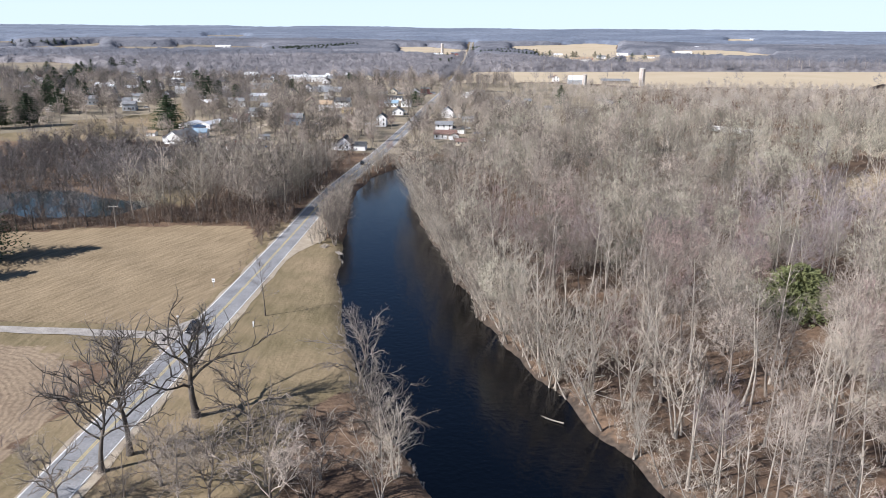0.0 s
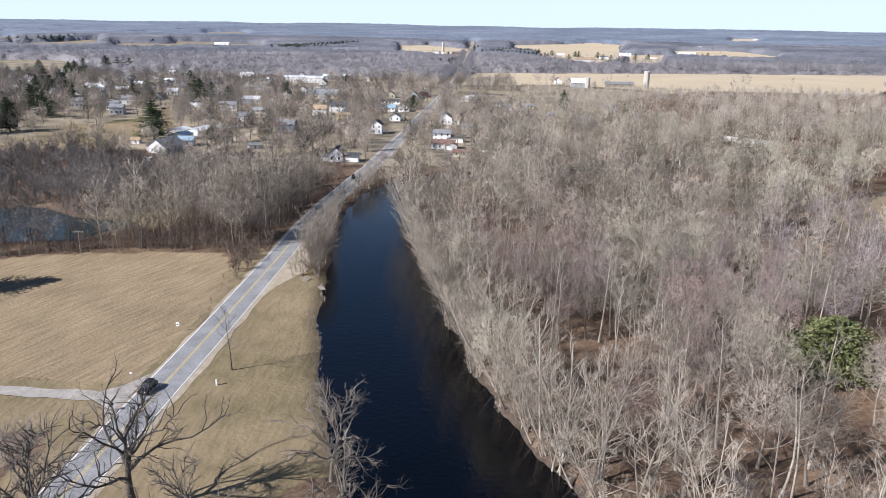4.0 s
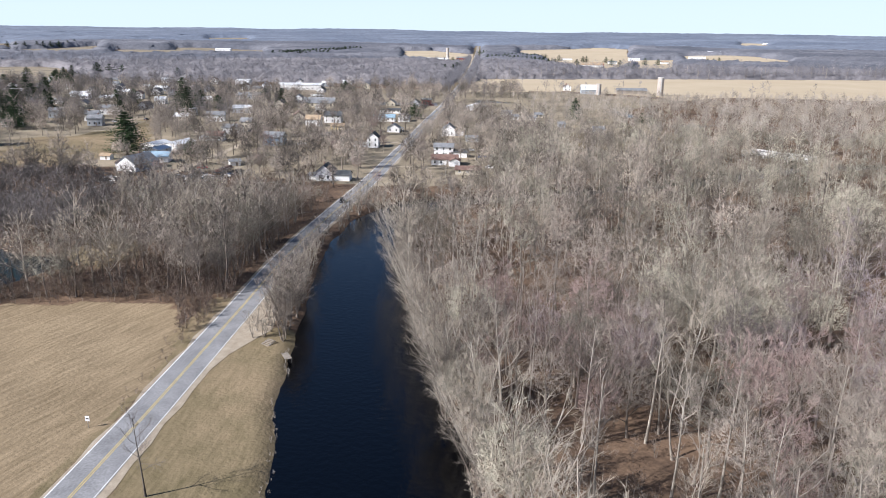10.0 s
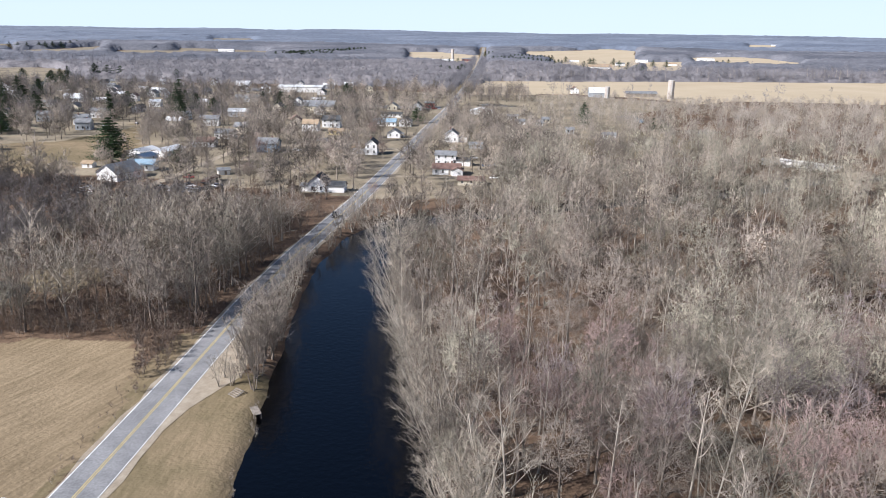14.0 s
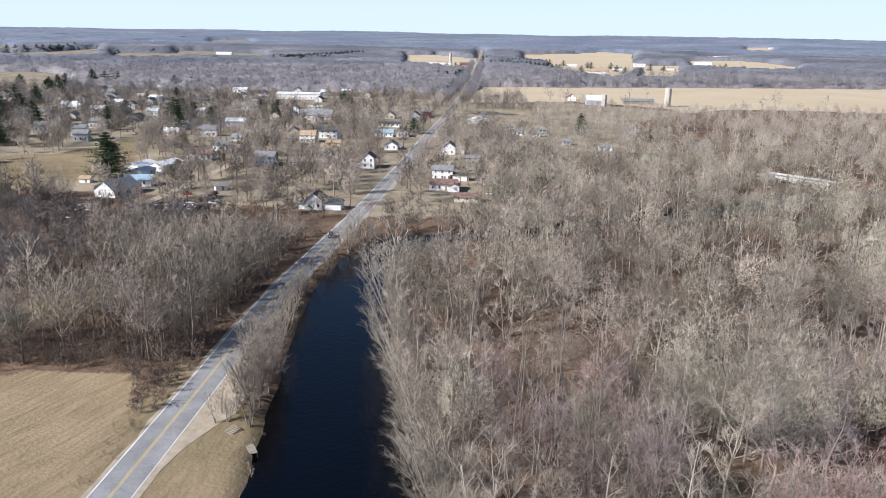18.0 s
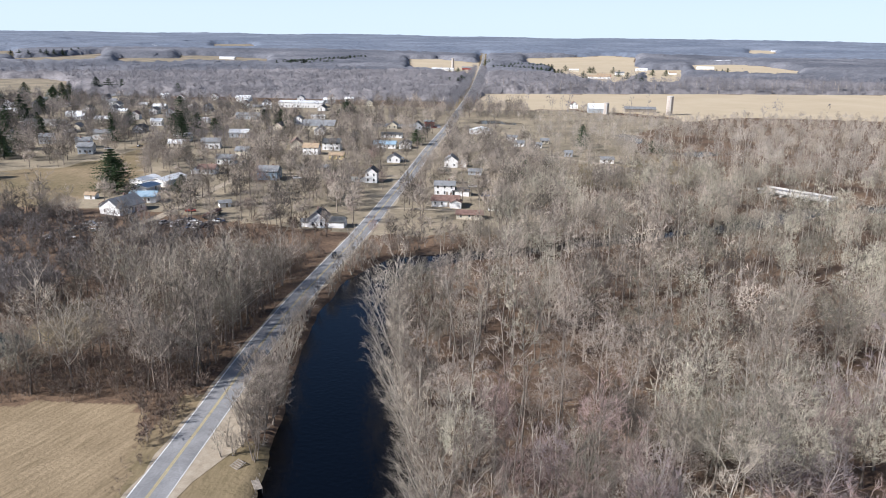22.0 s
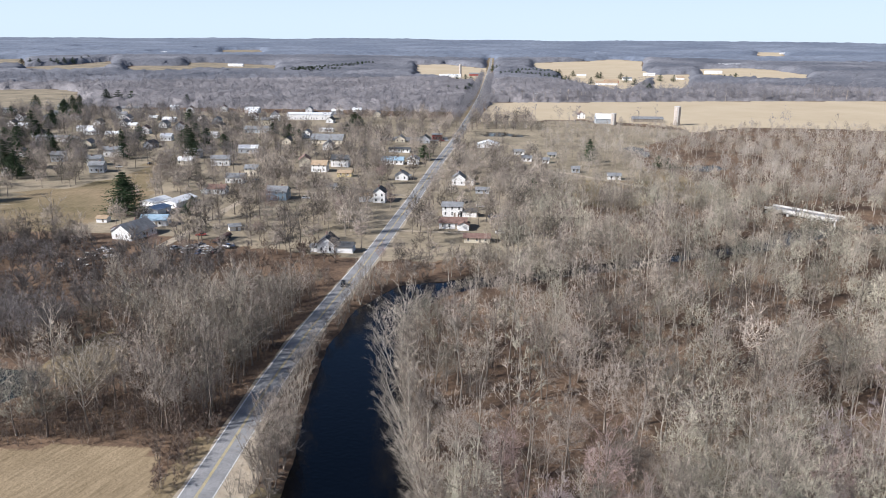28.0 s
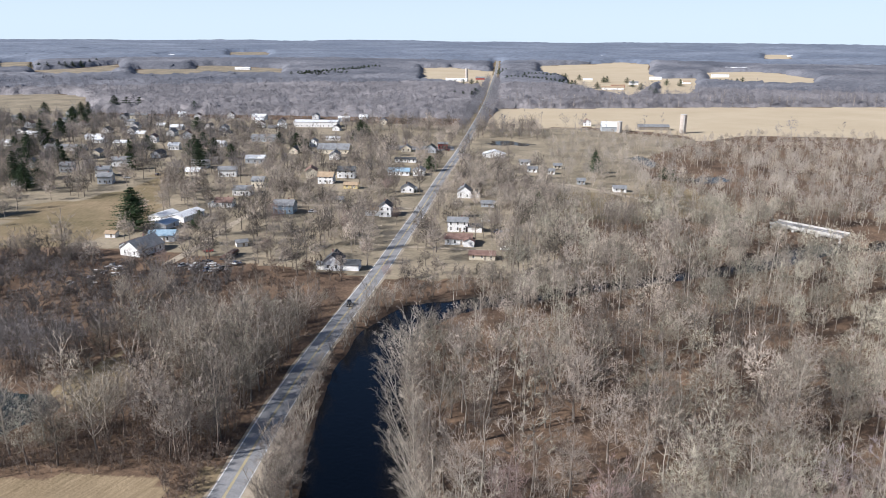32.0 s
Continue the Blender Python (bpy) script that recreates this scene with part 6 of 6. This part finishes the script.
# canopy of the woods in the distance, three bands with haze painted into their colours
rr = np.geomspace(900, 4850, 190)
aa = np.linspace(radians(-52), radians(48), 350)
RR, AA = np.meshgrid(rr, aa, indexing="ij")
r0 = np.random.default_rng(5)
RR = RR + r0.uniform(-0.4, 0.4, RR.shape) * np.gradient(rr)[:, None]
AA = AA + r0.uniform(-0.4, 0.4, AA.shape) * (aa[1] - aa[0])
CX, CY = RR * np.sin(AA), 60 + RR * np.cos(AA)
open_land = (in_any(CX.ravel(), CY.ravel(), HAY) | (road_away(CX.ravel(), CY.ravel()) < 12)).reshape(CX.shape)
patch = np.sin(CX / 170 + 1.2 * np.sin(CY / 260)) * np.sin(CY / 310 + np.sin(CX / 210))
open_land |= ((CX > -640) & (CX < 0) & (CY < 980)) | ~clear_of_houses(CX, CY, 8)
soft = open_land.astype(float)
for _ in range(2):
    soft = np.pad(soft, 1, mode="edge")
    soft = (soft[1:-1, 1:-1] * 2 + soft[:-2, 1:-1] + soft[2:, 1:-1] + soft[1:-1, :-2] + soft[1:-1, 2:]) / 6
crowns = np.clip(np.arange(190) / 60, 0.7, 1)[:, None] * 12 + r0.normal(0, 1, CX.shape) * np.interp(rr, [900, 1600, 3000], [1.9, 1.4, 0.8])[:, None] + 3 * patch
CZ = height(CX.ravel(), CY.ravel()).reshape(CX.shape) + np.where(open_land, -6.0, np.maximum(crowns * (1 - 1.5 * soft), -1.0))
ci = np.arange(CX.size).reshape(CX.shape)
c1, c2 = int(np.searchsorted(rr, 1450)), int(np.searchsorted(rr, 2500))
for rows, mat, lab in ((slice(0, c1 + 1), "near_haze_canopy", "bare woods beyond the village, tinted grey for haze"), (slice(c1, c2 + 1), "far_haze_canopy", "bare woods far beyond the village, tinted blue-grey for haze"), (slice(c2, None), "horizon_haze_canopy", "woods reaching to the horizon, tinted blue for haze")):
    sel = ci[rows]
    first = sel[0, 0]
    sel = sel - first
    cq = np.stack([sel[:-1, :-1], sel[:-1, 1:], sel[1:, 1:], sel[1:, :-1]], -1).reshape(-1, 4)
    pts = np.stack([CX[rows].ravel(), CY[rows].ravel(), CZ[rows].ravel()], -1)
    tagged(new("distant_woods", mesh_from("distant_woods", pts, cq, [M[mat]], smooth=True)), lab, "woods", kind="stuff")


# ------------------------------------------------------------------ evergreens
def pine_mesh(seed, H, R, mat, layers=15, dense=1.0, shape=1.15):
    r = np.random.default_rng(seed)
    V, F, n = [], [], 0
    for k in range(layers):
        f = (k + 0.5) / layers
        z = H * (0.10 + 0.88 * f)
        reach = R * (1 - f ** shape) ** 0.8 * r.uniform(0.8, 1.15) + 0.25
        for j in range(int((15 - 6 * f) * dense)):
            a = r.uniform(0, 6.283)
            L = reach * r.uniform(0.65, 1.2)
            for s in range(16):
                t = (s // 2 + r.uniform(0.2, 1)) / 8
                c = np.array([math.cos(a) * L * t, math.sin(a) * L * t, z - 0.25 * L * t + 0.25 * L * t * t + r.uniform(-0.2, 0.2)])
                w = (0.35 + 0.5 * (1 - t)) * (0.6 + R * 0.09) * (0.62 if layers > 10 else 1.3)
                d = unit(np.array([math.cos(a), math.sin(a), r.uniform(-0.1, 0.5)]) + r.normal(size=3) * 0.5)
                side = unit(np.cross(d, r.normal(size=3)))
                V += [c - d * w * 0.5 + side * w * 0.4, c - d * w * 0.4 - side * w * 0.4, c + d * w * 0.9]
                F.append((n, n + 1, n + 2))
                n += 3
    return mesh_from("crown", V, F, [M[mat]])


def trunk_mesh(H, r):
    bm = tube(bmesh.new(), (0, 0, -0.4), (0, 0, H * 0.9), r, r * 0.25, 7)
    me = bpy.data.meshes.new("trunk")
    bm.to_mesh(me)
    bm.free()
    me.materials.append(M["dark_bark"])
    return me


PINE = [(pine_mesh(61, 17, 6.6, "needles", 16, 2.1, 1.5), trunk_mesh(17, 0.35)), (pine_mesh(62, 17, 5.6, "needles", 16, 1.5), trunk_mesh(17, 0.3)), (pine_mesh(63, 12, 5.2, "needles", 13, 2.0, 2.2), trunk_mesh(12, 0.25))]
FAR_PINE = (pine_mesh(64, 17, 6.6, "needles", 8, 1.0, 1.4), trunk_mesh(17, 0.3))
WIDE = (1.5, 1.35, 1.35)
PINES = [(-134, 185, 0, 1.3), (-134.5, 165.5, 0, 1.05), (-183.5, 433.5, 0, 1.3), (-153.7, 438, 2, 0.55), (-278, 452, 0, 1.2), (-290, 440, 0, 1.3), (61, 624, 1, 1.0), (106, 607, 2, 0.75), (111, 604, 2, 0.65), (17, 508, 2, 0.8), (-159, 456, 2, 0.5),
         (-492, 999, 0, 1.2), (-479, 1004, 0, 1.1), (-470, 1020, 0, 1.0), (-459, 849, 0, 1.1), (-439, 838, 0, 0.9), (-462, 887, 1, 1.3), (-503, 942, 0, 1.0), (-543, 934, 0, 1.0), (-388, 996, 0, 0.9), (-307, 810, 2, 1.3),
         (-240, 645, 1, 1.2), (-236, 673, 2, 1.2), (-263, 716, 2, 1.1), (-229, 629, 2, 0.9), (-222, 609, 1, 1.3), (-401, 666, 2, 1.1), (-341, 630, 1, 1.0), (-504, 830, 2, 1.2), (-182, 721, 2, 1.1), (-167, 693, 2, 1.0), (-143, 771, 2, 0.8),
         (-148, 834, 2, 1.1), (-139, 813, 2, 0.9), (-56, 621, 2, 0.95), (-216, 656, 2, 1.0), (-204, 744, 2, 0.9), (-317, 596, 1, 1.0), (-350, 560, 2, 1.1), (-420, 760, 2, 1.1), (-250, 660, 2, 1.2), (-470, 870, 0, 1.1), (-330, 640, 2, 1.0)]
PINES += [(-296, 520, 1, 1.1), (-304, 528, 2, 1.2), (-322, 548, 1, 1.2), (-312, 560, 2, 1.1), (-338, 585, 1, 1.1), (-352, 600, 2, 1.2), (-372, 640, 1, 1.2), (-384, 655, 2, 1.2), (-395, 700, 2, 1.3), (-412, 720, 1, 1.3), (-430, 780, 2, 1.3), (-300, 690, 2, 1.1), (-290, 640, 1, 1.0), (-268, 600, 2, 1.0)]
PINES += [(x, y, 0, 1.1) for x, y in ((-1201, 1924), (-1180, 1926), (-1158, 1926), (-1140, 1949), (-1128, 1955), (-1121, 1976), (-1112, 2000), (-1117, 2051), (-1126, 2101))]
PINES += [(x + dx, y + dy, 0, 1.15) for x, y in ((-446, 1699), (-439, 1740), (-426, 1766), (-413, 1790), (-404, 1835), (-389, 1859), (-379, 1905), (-408, 1669), (-375, 1737), (-367, 1952), (-352, 2020)) for dx, dy in ((0, 0), (9, -14), (-11, 10), (16, 8), (-20, -10), (4, 24))]
PINES += [(x + dx, y + dy, 0, 0.95) for x, y in ((-1, 1711), (22, 1697), (45, 1683), (61, 1650), (77, 1617), (91, 1568), (105, 1539), (37, 1839), (62, 1846), (86, 1809), (110, 1796), (-23, 2006)) for dx, dy in ((0, 0), (8, 12), (-9, -8))]
PINES += [(x, y, 0, 0.85) for x, y in ((121, 1574), (158, 1532), (193, 1736), (201, 1745), (241, 1730), (233, 1599), (236, 1518), (233, 1406), (233, 1357), (148, 1805), (-107, 1535), (-93, 1570), (-78, 1591), (-65, 1542), (-86, 1255),
                                   (-72, 1238), (-59, 1239), (-50, 1263), (-57, 1307), (412, 1696), (423, 1700), (435, 1705), (447, 1708), (464, 1727), (492, 1787), (335, 1658), (311, 1671))]
for i, (x, y, v, s) in enumerate(PINES):
    crown, trunk = PINE[v] if y < 1000 else FAR_PINE
    e = new("pine_tree")
    e.matrix_basis = pose(x, y, float(height(np.array([x]), np.array([y]))[0]), 0, 0, i * 51) @ Matrix.Diagonal((s * WIDE[v], s * WIDE[v], s, 1))
    tagged(e, "dark green pine tree with drooping boughs" if y < 1000 else "distant dark green pine tree", "tree", group="pines")
    shared("trunk", trunk, e)
    shared("crown", crown, e)
e = new("evergreen_tree")
e.matrix_basis = pose(67.5, 160, 0) @ Matrix.Scale(1.9, 4)
tagged(e, "broad yellow-green evergreen among bare trees", "tree")
shared("trunk", trunk_mesh(6, 0.2), e)
shared("crown", pine_mesh(71, 6.5, 4.6, "green_leaf", 12, 4.0, 2.6), e)
